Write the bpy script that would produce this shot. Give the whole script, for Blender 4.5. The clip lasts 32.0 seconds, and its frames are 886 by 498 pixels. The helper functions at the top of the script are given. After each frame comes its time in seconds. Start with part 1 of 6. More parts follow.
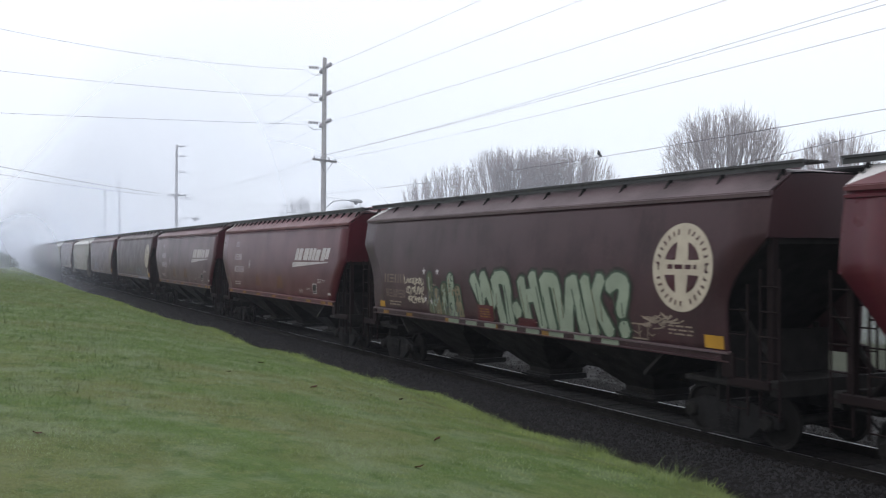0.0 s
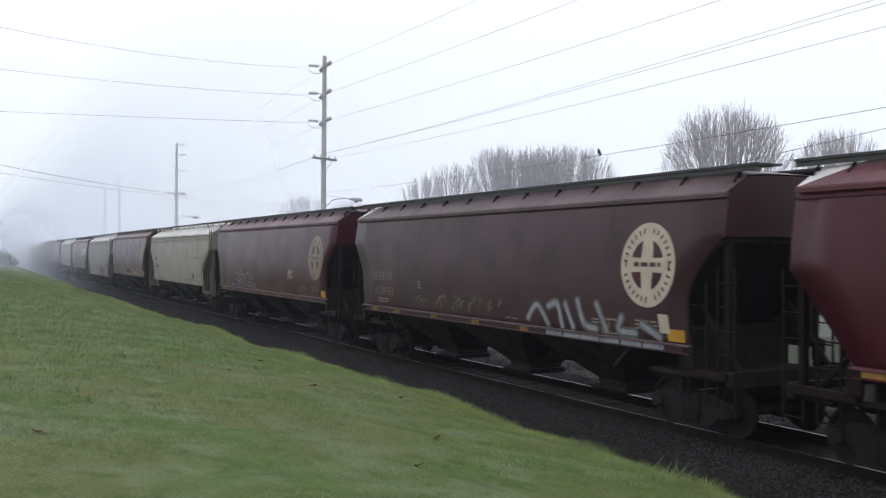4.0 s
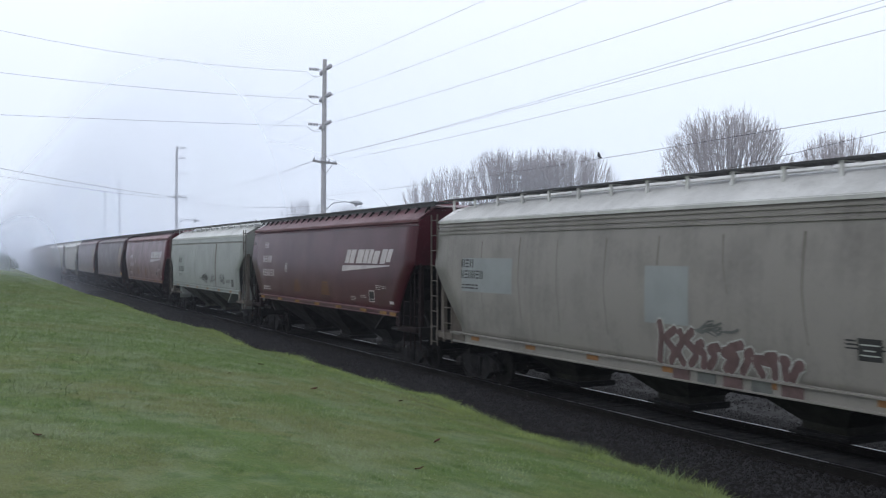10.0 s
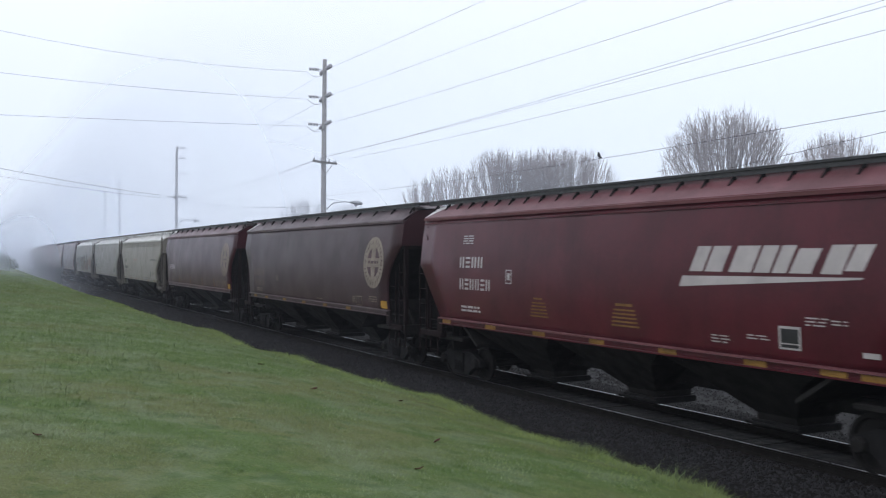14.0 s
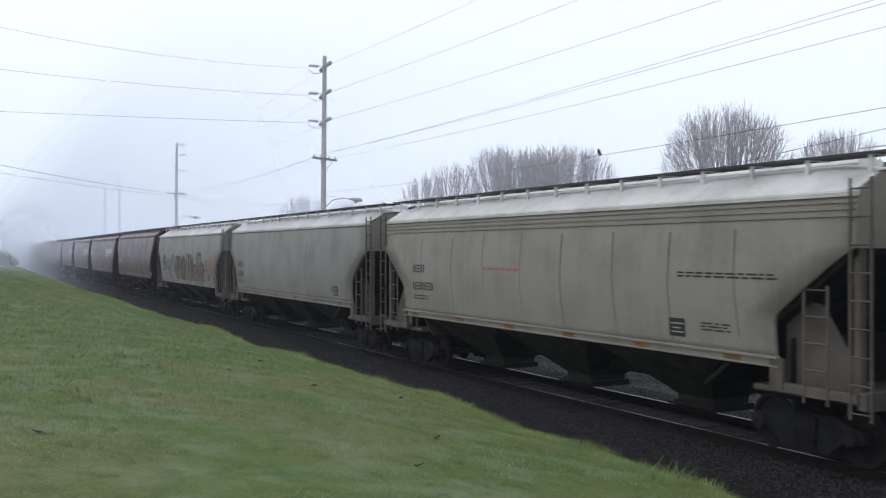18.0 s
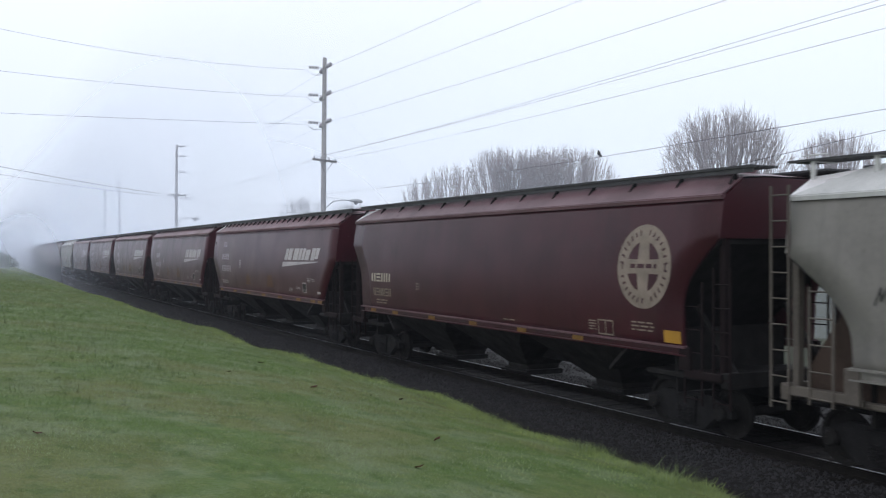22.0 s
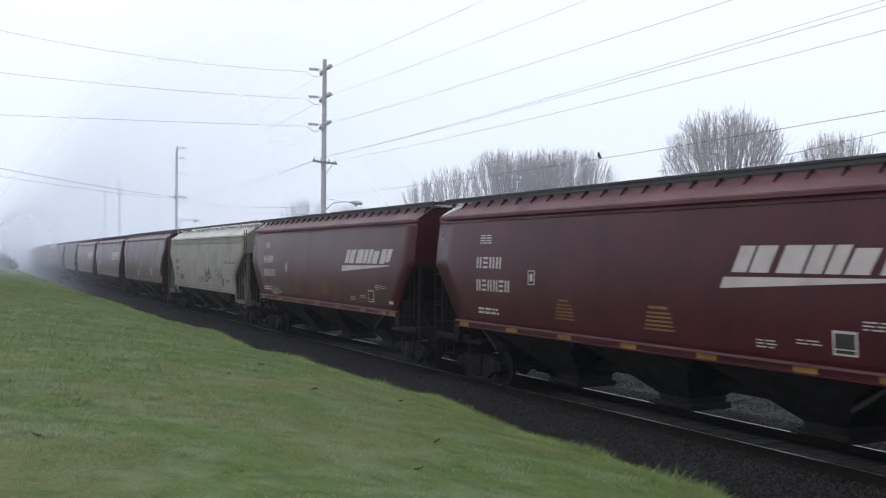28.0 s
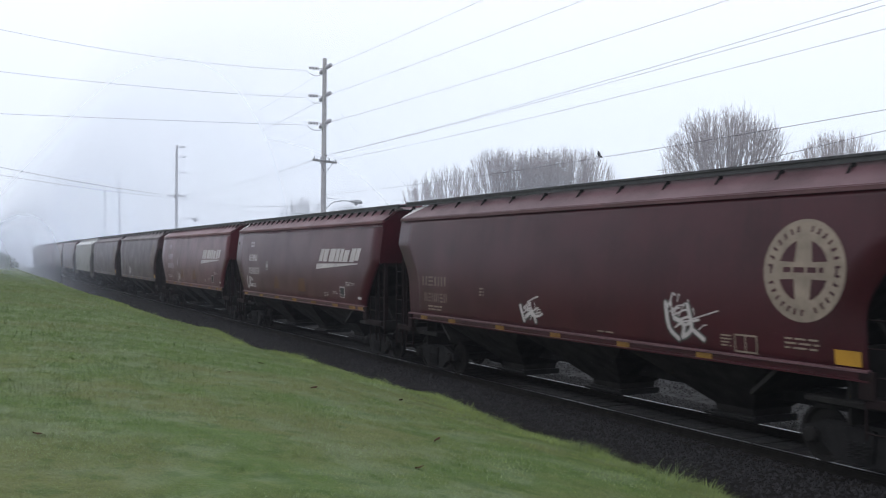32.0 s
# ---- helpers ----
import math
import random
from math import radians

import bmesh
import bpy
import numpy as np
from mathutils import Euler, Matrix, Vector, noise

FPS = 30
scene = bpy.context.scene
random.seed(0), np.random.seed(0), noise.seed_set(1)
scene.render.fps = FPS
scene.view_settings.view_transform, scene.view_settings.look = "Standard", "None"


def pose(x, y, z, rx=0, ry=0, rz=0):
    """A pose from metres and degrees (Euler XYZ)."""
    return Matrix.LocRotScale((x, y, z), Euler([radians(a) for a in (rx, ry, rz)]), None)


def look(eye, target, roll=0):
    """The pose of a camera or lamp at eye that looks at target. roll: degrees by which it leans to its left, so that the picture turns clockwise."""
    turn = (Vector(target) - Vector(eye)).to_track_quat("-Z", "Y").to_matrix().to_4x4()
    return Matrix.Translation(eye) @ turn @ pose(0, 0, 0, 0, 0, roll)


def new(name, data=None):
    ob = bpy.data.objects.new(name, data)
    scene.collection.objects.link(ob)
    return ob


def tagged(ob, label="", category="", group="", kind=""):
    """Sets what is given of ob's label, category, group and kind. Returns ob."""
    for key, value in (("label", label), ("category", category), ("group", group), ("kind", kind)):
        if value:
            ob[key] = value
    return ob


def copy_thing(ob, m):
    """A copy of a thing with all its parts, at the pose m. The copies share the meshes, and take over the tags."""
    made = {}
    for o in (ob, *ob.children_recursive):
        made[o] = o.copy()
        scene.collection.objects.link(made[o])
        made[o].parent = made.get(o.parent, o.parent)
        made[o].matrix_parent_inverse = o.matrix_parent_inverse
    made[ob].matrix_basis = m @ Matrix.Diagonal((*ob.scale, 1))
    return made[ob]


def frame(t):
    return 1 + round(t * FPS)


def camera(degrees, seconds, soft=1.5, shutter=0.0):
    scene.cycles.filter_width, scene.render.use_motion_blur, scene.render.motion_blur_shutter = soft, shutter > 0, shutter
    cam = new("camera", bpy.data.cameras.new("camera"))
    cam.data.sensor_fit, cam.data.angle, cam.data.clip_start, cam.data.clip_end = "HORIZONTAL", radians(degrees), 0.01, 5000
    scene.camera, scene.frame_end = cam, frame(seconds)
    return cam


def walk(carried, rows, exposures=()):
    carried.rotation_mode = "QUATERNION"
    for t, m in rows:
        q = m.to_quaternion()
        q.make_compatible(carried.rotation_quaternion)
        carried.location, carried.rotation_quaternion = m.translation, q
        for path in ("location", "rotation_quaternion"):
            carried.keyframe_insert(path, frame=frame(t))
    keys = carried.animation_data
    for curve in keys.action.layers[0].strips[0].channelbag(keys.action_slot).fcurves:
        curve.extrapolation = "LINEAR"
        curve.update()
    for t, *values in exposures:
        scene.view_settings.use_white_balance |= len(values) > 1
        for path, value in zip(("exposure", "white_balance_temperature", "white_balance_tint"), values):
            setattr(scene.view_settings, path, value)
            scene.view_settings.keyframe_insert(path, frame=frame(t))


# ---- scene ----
# Plan: the track runs along x, its rail tops at z = 0. The train rolls towards +x.
# The camera stands on a sloping lawn beside the line and looks along it into the fog.
cam = camera(48.27, 32.0, 1.15, 0.16)
EYE = (0.0, 0.0, 3.27)
YAW, TILT = 63.34, 90.27
# slow nodding of the tripod head: seconds, degrees of tilt
NOD = [(0.0, -0.10), (1.0, -0.155), (3.0, -0.165), (3.5, -0.19), (5.5, -0.195), (6.0, -0.17), (6.5, -0.19), (7.0, -0.16),
       (7.5, -0.10), (8.0, -0.06), (8.5, -0.005), (14.5, 0.0), (16.5, -0.06), (17.0, -0.075), (17.5, -0.10), (18.0, -0.19),
       (19.0, -0.20), (20.0, -0.255), (21.0, -0.25), (21.5, -0.20), (22.0, -0.10), (22.5, -0.055), (23.5, -0.05),
       (24.0, 0.0), (31.0, 0.0), (31.5, -0.03), (32.0, -0.06)]
walk(cam, [(t, pose(*EYE, TILT + n, 0, YAW)) for t, n in NOD],
     exposures=[(0.0, 0.05, 6620, 10), (5.0, 0.05, 6620, 10), (7.5, 0.0, 6400, 10), (10.0, -0.04, 6300, 10), (16.0, -0.04, 6310, 10), (18.0, 0.0, 6350, 10), (21.0, -0.04, 6340, 10), (25.0, 0.02, 6450, 10), (32.0, 0.0, 6450, 10)])

# ---- light: a foggy, overcast morning ----
world = bpy.data.worlds.new("overcast_sky")
scene.world = world
world.use_nodes = True
wn, wl = world.node_tree.nodes, world.node_tree.links
wn.clear()
w_out = wn.new("ShaderNodeOutputWorld")
w_sky = wn.new("ShaderNodeTexSky")
w_sky.sky_type, w_sky.sun_disc = "NISHITA", False
w_sky.sun_elevation, w_sky.sun_rotation = radians(28), radians(150)
w_sky.air_density, w_sky.dust_density = 1.0, 1.0
w_bg1 = wn.new("ShaderNodeBackground")
w_bg1.inputs[1].default_value = 0.02
wl.new(w_sky.outputs[0], w_bg1.inputs[0])
w_co = wn.new("ShaderNodeTexCoord")
w_sep = wn.new("ShaderNodeSeparateXYZ")
wl.new(w_co.outputs["Generated"], w_sep.inputs[0])
w_ramp = wn.new("ShaderNodeValToRGB")
e = w_ramp.color_ramp.elements
e[0].position, e[0].color = 0.0, (0.75, 0.825, 1.00, 1)
e[1].position, e[1].color = 1.0, (0.97, 1.0, 1.07, 1)
e.new(0.10).color = (0.90, 0.955, 1.10, 1)
e.new(0.24).color = (1.08, 1.12, 1.21, 1)
wl.new(w_sep.outputs[2], w_ramp.inputs[0])
w_bg2 = wn.new("ShaderNodeBackground")
w_bg2.inputs[1].default_value = 0.89
wl.new(w_ramp.outputs[0], w_bg2.inputs[0])
w_add = wn.new("ShaderNodeAddShader")
wl.new(w_bg1.outputs[0], w_add.inputs[0])
wl.new(w_bg2.outputs[0], w_add.inputs[1])
wl.new(w_add.outputs[0], w_out.inputs[0])
sun = new("sun", bpy.data.lights.new("sun", "SUN"))
sun.data.energy, sun.data.angle, sun.data.color = 0.3, radians(40), (1.0, 0.97, 0.93)
sun.matrix_world = look((0, 0, 60), (30, 52, 0))
scene.view_settings.exposure = 0.0


# ---- materials ----
def mat(name, base, rough=0.6, metal=0.0, var=0.25, scale=3.0, bump=0.0, bscale=60.0, rnd=0.0, streak=0.0, dirt=None, spec=0.3, wide=0.35):
    """A node material: base colour varied at two scales, fine relief, optional streaks down the sides and grime."""
    m = bpy.data.materials.new(name)
    m.use_nodes = True
    n, l = m.node_tree.nodes, m.node_tree.links
    b = n["Principled BSDF"]
    b.inputs["Metallic"].default_value = metal
    b.inputs["Specular IOR Level"].default_value = spec
    co = n.new("ShaderNodeTexCoord")
    big = n.new("ShaderNodeTexNoise")
    big.inputs["Scale"].default_value, big.inputs["Detail"].default_value = scale, 6
    l.new(co.outputs["Object"], big.inputs["Vector"])
    fine = n.new("ShaderNodeTexNoise")
    fine.inputs["Scale"].default_value, fine.inputs["Detail"].default_value = scale * 14, 4
    l.new(co.outputs["Object"], fine.inputs["Vector"])
    mixv = n.new("ShaderNodeMath")
    mixv.operation = "MULTIPLY_ADD"
    l.new(fine.outputs[0], mixv.inputs[0])
    mixv.inputs[1].default_value = 0.4
    l.new(big.outputs[0], mixv.inputs[2])
    val = mixv.outputs[0]
    if streak:
        mp = n.new("ShaderNodeMapping")
        mp.inputs["Scale"].default_value = (2.2, 2.2, 0.12)
        l.new(co.outputs["Object"], mp.inputs[0])
        st = n.new("ShaderNodeTexNoise")
        st.inputs["Scale"].default_value, st.inputs["Detail"].default_value = 2.0, 5
        l.new(mp.outputs[0], st.inputs["Vector"])
        ma = n.new("ShaderNodeMath")
        ma.operation = "MULTIPLY_ADD"
        l.new(st.outputs[0], ma.inputs[0])
        ma.inputs[1].default_value = streak
        l.new(val, ma.inputs[2])
        val = ma.outputs[0]
    if rnd:
        oi = n.new("ShaderNodeObjectInfo")
        mr = n.new("ShaderNodeMath")
        mr.operation = "MULTIPLY_ADD"
        l.new(oi.outputs["Random"], mr.inputs[0])
        mr.inputs[1].default_value = rnd
        l.new(val, mr.inputs[2])
        val = mr.outputs[0]
    ramp = n.new("ShaderNodeValToRGB")
    lo, hi = ramp.color_ramp.elements
    mid = 0.7 + 0.5 * streak + 0.5 * rnd
    lo.position, hi.position = max(mid - wide, 0.0), min(mid + wide, 1.0)
    d = dirt or tuple(c * (1 - var) for c in base)
    lo.color = (*d, 1)
    hi.color = (*[min(c * (1 + var), 1) for c in base], 1)
    l.new(val, ramp.inputs[0])
    l.new(ramp.outputs[0], b.inputs["Base Color"])
    rr = n.new("ShaderNodeMapRange")
    rr.inputs[3].default_value, rr.inputs[4].default_value = min(rough + 0.12, 1), max(rough - 0.12, 0.04)
    l.new(big.outputs[0], rr.inputs[0])
    l.new(rr.outputs[0], b.inputs["Roughness"])
    if bump:
        bn = n.new("ShaderNodeTexNoise")
        bn.inputs["Scale"].default_value, bn.inputs["Detail"].default_value = bscale, 5
        l.new(co.outputs["Object"], bn.inputs["Vector"])
        bp = n.new("ShaderNodeBump")
        bp.inputs["Strength"].default_value, bp.inputs["Distance"].default_value = bump, 0.02
        l.new(bn.outputs[0], bp.inputs["Height"])
        l.new(bp.outputs[0], b.inputs["Normal"])
    return m


M_RED = mat("oxide_red_paint", (0.040, 0.0060, 0.0105), 0.33, var=0.36, scale=0.9, streak=0.35, bump=0.03, bscale=3, spec=0.24)
M_RED2 = mat("bright_red_paint", (0.060, 0.0085, 0.0140), 0.33, var=0.34, scale=0.9, streak=0.3, bump=0.03, bscale=3, spec=0.24)
M_BROWN = mat("mineral_brown_paint", (0.036, 0.0070, 0.0108), 0.34, var=0.3, scale=0.8, streak=0.4, bump=0.03, bscale=3, spec=0.24)
M_DARKB = mat("sooty_brown_paint", (0.034, 0.0150, 0.0180), 0.40, var=0.35, scale=0.8, streak=0.5, bump=0.03, bscale=3, spec=0.24)
M_GREY = mat("weathered_grey_paint", (0.166, 0.157, 0.143), 0.5, var=0.2, scale=0.8, streak=0.5, bump=0.06, bscale=3)
M_BEIGE = mat("beige_grey_paint", (0.203, 0.187, 0.160), 0.5, var=0.16, scale=0.8, streak=0.5, bump=0.06, bscale=3)
M_DULLB = mat("dull_beige_grey_paint", (0.180, 0.167, 0.144), 0.5, var=0.18, scale=0.8, streak=0.5, bump=0.06, bscale=3)
M_PALE = mat("pale_grey_paint", (0.205, 0.220, 0.205), 0.48, var=0.12, scale=0.8, streak=0.35, bump=0.06, bscale=3)
# lighter copies of the side paints: brightness of up-facing surfaces put into the colour
ROOF = {"oxide_red_paint": mat("skylit_red_roof", (0.105, 0.042, 0.050), 0.4, var=0.35, scale=1.2, streak=0.3),
        "bright_red_paint": mat("skylit_bright_red_roof", (0.125, 0.046, 0.053), 0.4, var=0.35, scale=1.2, streak=0.3),
        "mineral_brown_paint": mat("skylit_brown_roof", (0.100, 0.052, 0.060), 0.4, var=0.35, scale=1.2, streak=0.3),
        "sooty_brown_paint": mat("skylit_sooty_roof", (0.085, 0.058, 0.064), 0.45, var=0.35, scale=1.2, streak=0.3),
        "weathered_grey_paint": mat("skylit_grey_roof", (0.46, 0.46, 0.45), 0.38, var=0.25, scale=1.2, streak=0.3),
        "beige_grey_paint": mat("skylit_beige_roof", (0.52, 0.51, 0.49), 0.38, var=0.25, scale=1.2, streak=0.3),
        "dull_beige_grey_paint": mat("skylit_dull_beige_roof", (0.46, 0.45, 0.43), 0.38, var=0.25, scale=1.2, streak=0.3),
        "pale_grey_paint": mat("skylit_pale_roof", (0.50, 0.51, 0.50), 0.38, var=0.25, scale=1.2, streak=0.3)}
# near-white stands in for the sky mirrored in the corner fold
M_GLINT = mat("sky_glint_fold", (0.66, 0.64, 0.64), 0.3, var=0.15, scale=1.5, spec=0.8)
M_DUSTY = mat("dust_stained_grey_paint", (0.088, 0.077, 0.066), 0.7, var=0.4, scale=1.6, streak=0.3, spec=0.15)
M_RUSTD = mat("rust_stained_steel", (0.040, 0.028, 0.022), 0.8, var=0.5, scale=2.0, streak=0.4, spec=0.12)
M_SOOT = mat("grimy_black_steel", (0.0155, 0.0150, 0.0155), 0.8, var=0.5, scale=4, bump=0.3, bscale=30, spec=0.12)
# grimy steel of hoppers and wheels; also paints the dark inside of car ends
M_HOPP = mat("grimy_shaded_hopper_steel", (0.0165, 0.0155, 0.0150), 0.8, var=0.5, scale=3, bump=0.2, bscale=20, spec=0.12)
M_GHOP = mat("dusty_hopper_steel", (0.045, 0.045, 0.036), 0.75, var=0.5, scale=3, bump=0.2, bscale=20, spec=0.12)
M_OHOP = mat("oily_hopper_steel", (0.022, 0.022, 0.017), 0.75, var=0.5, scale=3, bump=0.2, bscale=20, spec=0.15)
# body paint of ladders, posts and beams, with the car ends' shade painted in
M_ENDSHADE = mat("grimy_shaded_end_steel", (0.012, 0.0072, 0.0076), 0.85, var=0.4, scale=2, spec=0.12)
M_WALK = mat("galvanised_grating", (0.055, 0.055, 0.058), 0.65, 0.2, var=0.3, scale=8)
M_CREAM = mat("faded_cream_lettering", (0.40, 0.35, 0.28), 0.6, var=0.2, scale=3)
M_CREAM2 = mat("dim_cream_lettering", (0.21, 0.17, 0.135), 0.6, var=0.35, scale=4)
M_CREAM3 = mat("worn_cream_lettering", (0.13, 0.095, 0.08), 0.6, var=0.45, scale=4)
M_WHITE = mat("white_lettering", (0.40, 0.365, 0.36), 0.55, var=0.2, scale=3)
M_YELL = mat("yellow_reflective_tape", (0.22, 0.115, 0.022), 0.5, var=0.5, scale=2)
M_SIGNY = mat("bright_yellow_sticker", (0.36, 0.19, 0.02), 0.5, var=0.25, scale=3)
M_ORNG = mat("orange_reflective_tape", (0.19, 0.09, 0.03), 0.5, var=0.5, scale=2)
M_TAPER = mat("red_stencil_paint", (0.30, 0.09, 0.09), 0.45, var=0.2, scale=5)
M_BLACKP = mat("black_lettering", (0.022, 0.022, 0.022), 0.6, var=0.3, scale=4)
M_OCHRE = mat("dull_ochre_stencil", (0.165, 0.085, 0.024), 0.6, var=0.4, scale=6)
M_DIM = mat("dull_grey_spray_paint", (0.085, 0.090, 0.085), 0.65, var=0.5, scale=3)
M_MINT = mat("mint_spray_paint", (0.205, 0.245, 0.185), 0.6, var=0.2, scale=2)
M_LILAC = mat("worn_grey_blue_spray_paint", (0.21, 0.215, 0.245), 0.65, var=0.4, scale=4)
M_HALO = mat("dark_brown_spray_haze", (0.026, 0.022, 0.018), 0.65, var=0.4, scale=3)
M_DKGRN = mat("dark_green_spray_paint", (0.030, 0.055, 0.035), 0.6, var=0.4, scale=3)
M_TAN = mat("tan_spray_paint", (0.165, 0.135, 0.085), 0.6, var=0.45, scale=5)
M_RUSTY = mat("rusty_red_spray_paint", (0.105, 0.035, 0.03), 0.6, var=0.45, scale=5)
M_SALMON = mat("faded_salmon_spray_paint", (0.20, 0.125, 0.10), 0.6, var=0.35, scale=5)
M_OLIVE = mat("olive_spray_paint", (0.085, 0.088, 0.05), 0.6, var=0.45, scale=5)
M_MAUVE = mat("dull_mauve_spray_paint", (0.095, 0.060, 0.058), 0.6, var=0.4, scale=5)
M_BLUEP = mat("pale_blue_spray_paint", (0.26, 0.28, 0.36), 0.6, var=0.2, scale=3)
M_MAGEN = mat("magenta_spray_paint", (0.17, 0.03, 0.07), 0.6, var=0.3, scale=3)
M_PATCH = mat("grey_repaint_patch", (0.20, 0.22, 0.205), 0.6, var=0.12, scale=2)
M_PATCHW = mat("white_repaint_patch", (0.33, 0.345, 0.32), 0.6, var=0.1, scale=2)
M_PATCHG = mat("cool_grey_repaint_patch", (0.205, 0.222, 0.222), 0.6, var=0.12, scale=2)
M_STAIN = mat("run_off_stain", (0.115, 0.105, 0.09), 0.7, var=0.3, scale=5)
M_RAIL = mat("worn_rail_steel", (0.012, 0.0105, 0.0095), 0.75, 0.1, var=0.35, scale=6, spec=0.12)
M_RTOP = mat("shiny_rail_head", (0.26, 0.26, 0.27), 0.3, 1.0, var=0.1, scale=6)
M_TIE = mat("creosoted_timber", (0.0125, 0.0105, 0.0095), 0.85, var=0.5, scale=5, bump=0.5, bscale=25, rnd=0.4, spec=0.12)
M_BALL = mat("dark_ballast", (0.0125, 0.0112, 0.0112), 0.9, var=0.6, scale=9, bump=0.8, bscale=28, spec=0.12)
M_STONE = mat("ballast_stone", (0.027, 0.026, 0.0275), 0.85, var=0.5, scale=6, bump=0.4, bscale=40, spec=0.12)
M_POLE = mat("weathered_pole_timber", (0.31, 0.295, 0.295), 0.85, var=0.25, scale=2, streak=0.5, bump=0.4, bscale=20)
M_ARM = mat("grey_crossarm_timber", (0.17, 0.155, 0.145), 0.85, var=0.3, scale=4, bump=0.3)
M_WIRE = mat("dark_wire", (0.035, 0.035, 0.04), 0.6, 0.3, var=0.1)
M_INSUL = mat("grey_porcelain", (0.42, 0.41, 0.44), 0.3, var=0.2)
M_LAMPM = mat("grey_lamp_casing", (0.34, 0.35, 0.36), 0.45, 0.5, var=0.15)
M_BARK = mat("grey_brown_bark", (0.27, 0.245, 0.245), 0.9, var=0.35, scale=4, bump=0.5, bscale=15, spec=0.12)
# twig brown lightened to carry the fog in front of the crowns
M_TWIG = mat("fog_paled_twigs", (0.36, 0.325, 0.33), 0.9, var=0.25, scale=3, spec=0.12)
M_BIRD = mat("black_feathers", (0.015, 0.015, 0.017), 0.6, var=0.2)
M_EDGEG = mat("yellow_green_edge_grass", (0.235, 0.305, 0.085), 0.55, var=0.35, scale=0.8, wide=0.15)
M_FROST = mat("dewy_and_hazed_blades", (0.205, 0.270, 0.128), 0.55, var=0.3, scale=0.9, wide=0.16)
M_LEAF = mat("dead_leaf", (0.07, 0.032, 0.018), 0.8, var=0.4, scale=20)
M_BUSH = mat("dark_bush_foliage", (0.06, 0.085, 0.035), 0.8, var=0.5, scale=4)
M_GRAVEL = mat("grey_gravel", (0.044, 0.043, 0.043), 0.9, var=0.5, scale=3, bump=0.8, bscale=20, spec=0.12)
M_FIELD = mat("far_field", (0.055, 0.062, 0.042), 0.9, var=0.4, scale=0.05, spec=0.12)


def lawn_material(name, rough, gain, relief):
    """Short grass coloured by where it grows: green and straw-coloured sweeps, dewy patches, dark small tufts."""
    m = bpy.data.materials.new(name)
    m.use_nodes = True
    n, l = m.node_tree.nodes, m.node_tree.links
    b = n["Principled BSDF"]
    b.inputs["Roughness"].default_value = rough
    b.inputs["Specular IOR Level"].default_value = 0.2
    co = n.new("ShaderNodeTexCoord")

    def field(scale, detail, lo, hi, shift):
        mp = n.new("ShaderNodeMapping")
        mp.inputs["Location"].default_value = (shift, shift * 0.7, 0)
        l.new(co.outputs["Object"], mp.inputs[0])
        t = n.new("ShaderNodeTexNoise")
        t.inputs["Scale"].default_value, t.inputs["Detail"].default_value = scale, detail
        l.new(mp.outputs[0], t.inputs["Vector"])
        r = n.new("ShaderNodeMapRange")
        r.interpolation_type = "SMOOTHSTEP"
        r.inputs[1].default_value, r.inputs[2].default_value = lo, hi
        l.new(t.outputs[0], r.inputs[0])
        return r.outputs[0], t.outputs[0]

    def mix(fac, share, last, colour):
        mu = n.new("ShaderNodeMath")
        mu.operation = "MULTIPLY"
        l.new(fac, mu.inputs[0])
        mu.inputs[1].default_value = share
        mx = n.new("ShaderNodeMixRGB")
        l.new(mu.outputs[0], mx.inputs[0])
        if isinstance(last, tuple):
            mx.inputs[1].default_value = (*[c * gain for c in last], 1)
        else:
            l.new(last, mx.inputs[1])
        mx.inputs[2].default_value = (*[c * gain for c in colour], 1)
        return mx.outputs[0]

    last = mix(field(0.30, 3, 0.42, 0.60, 3.0)[0], 0.60, (0.118, 0.186, 0.050), (0.200, 0.196, 0.082))
    last = mix(field(1.1, 4, 0.46, 0.64, 11.0)[0], 0.60, last, (0.215, 0.272, 0.150))
    last = mix(field(2.6, 4, 0.52, 0.68, 23.0)[0], 0.60, last, (0.075, 0.135, 0.034))
    last = mix(field(5.5, 3, 0.50, 0.68, 37.0)[0], 0.55, last, (0.185, 0.225, 0.075))
    fine = field(26.0, 4, 0.45, 0.70, 5.0)
    last = mix(fine[0], 0.30, last, (0.055, 0.098, 0.026))
    l.new(last, b.inputs["Base Color"])
    if relief:
        bp = n.new("ShaderNodeBump")
        bp.inputs["Strength"].default_value, bp.inputs["Distance"].default_value = 0.7, relief
        l.new(fine[1], bp.inputs["Height"])
        l.new(bp.outputs[0], b.inputs["Normal"])
    return m


M_LAWN = lawn_material("mown_lawn", 0.8, 0.76, 0.03)
M_BLADE = lawn_material("grass_blades", 0.6, 1.10, 0.0)


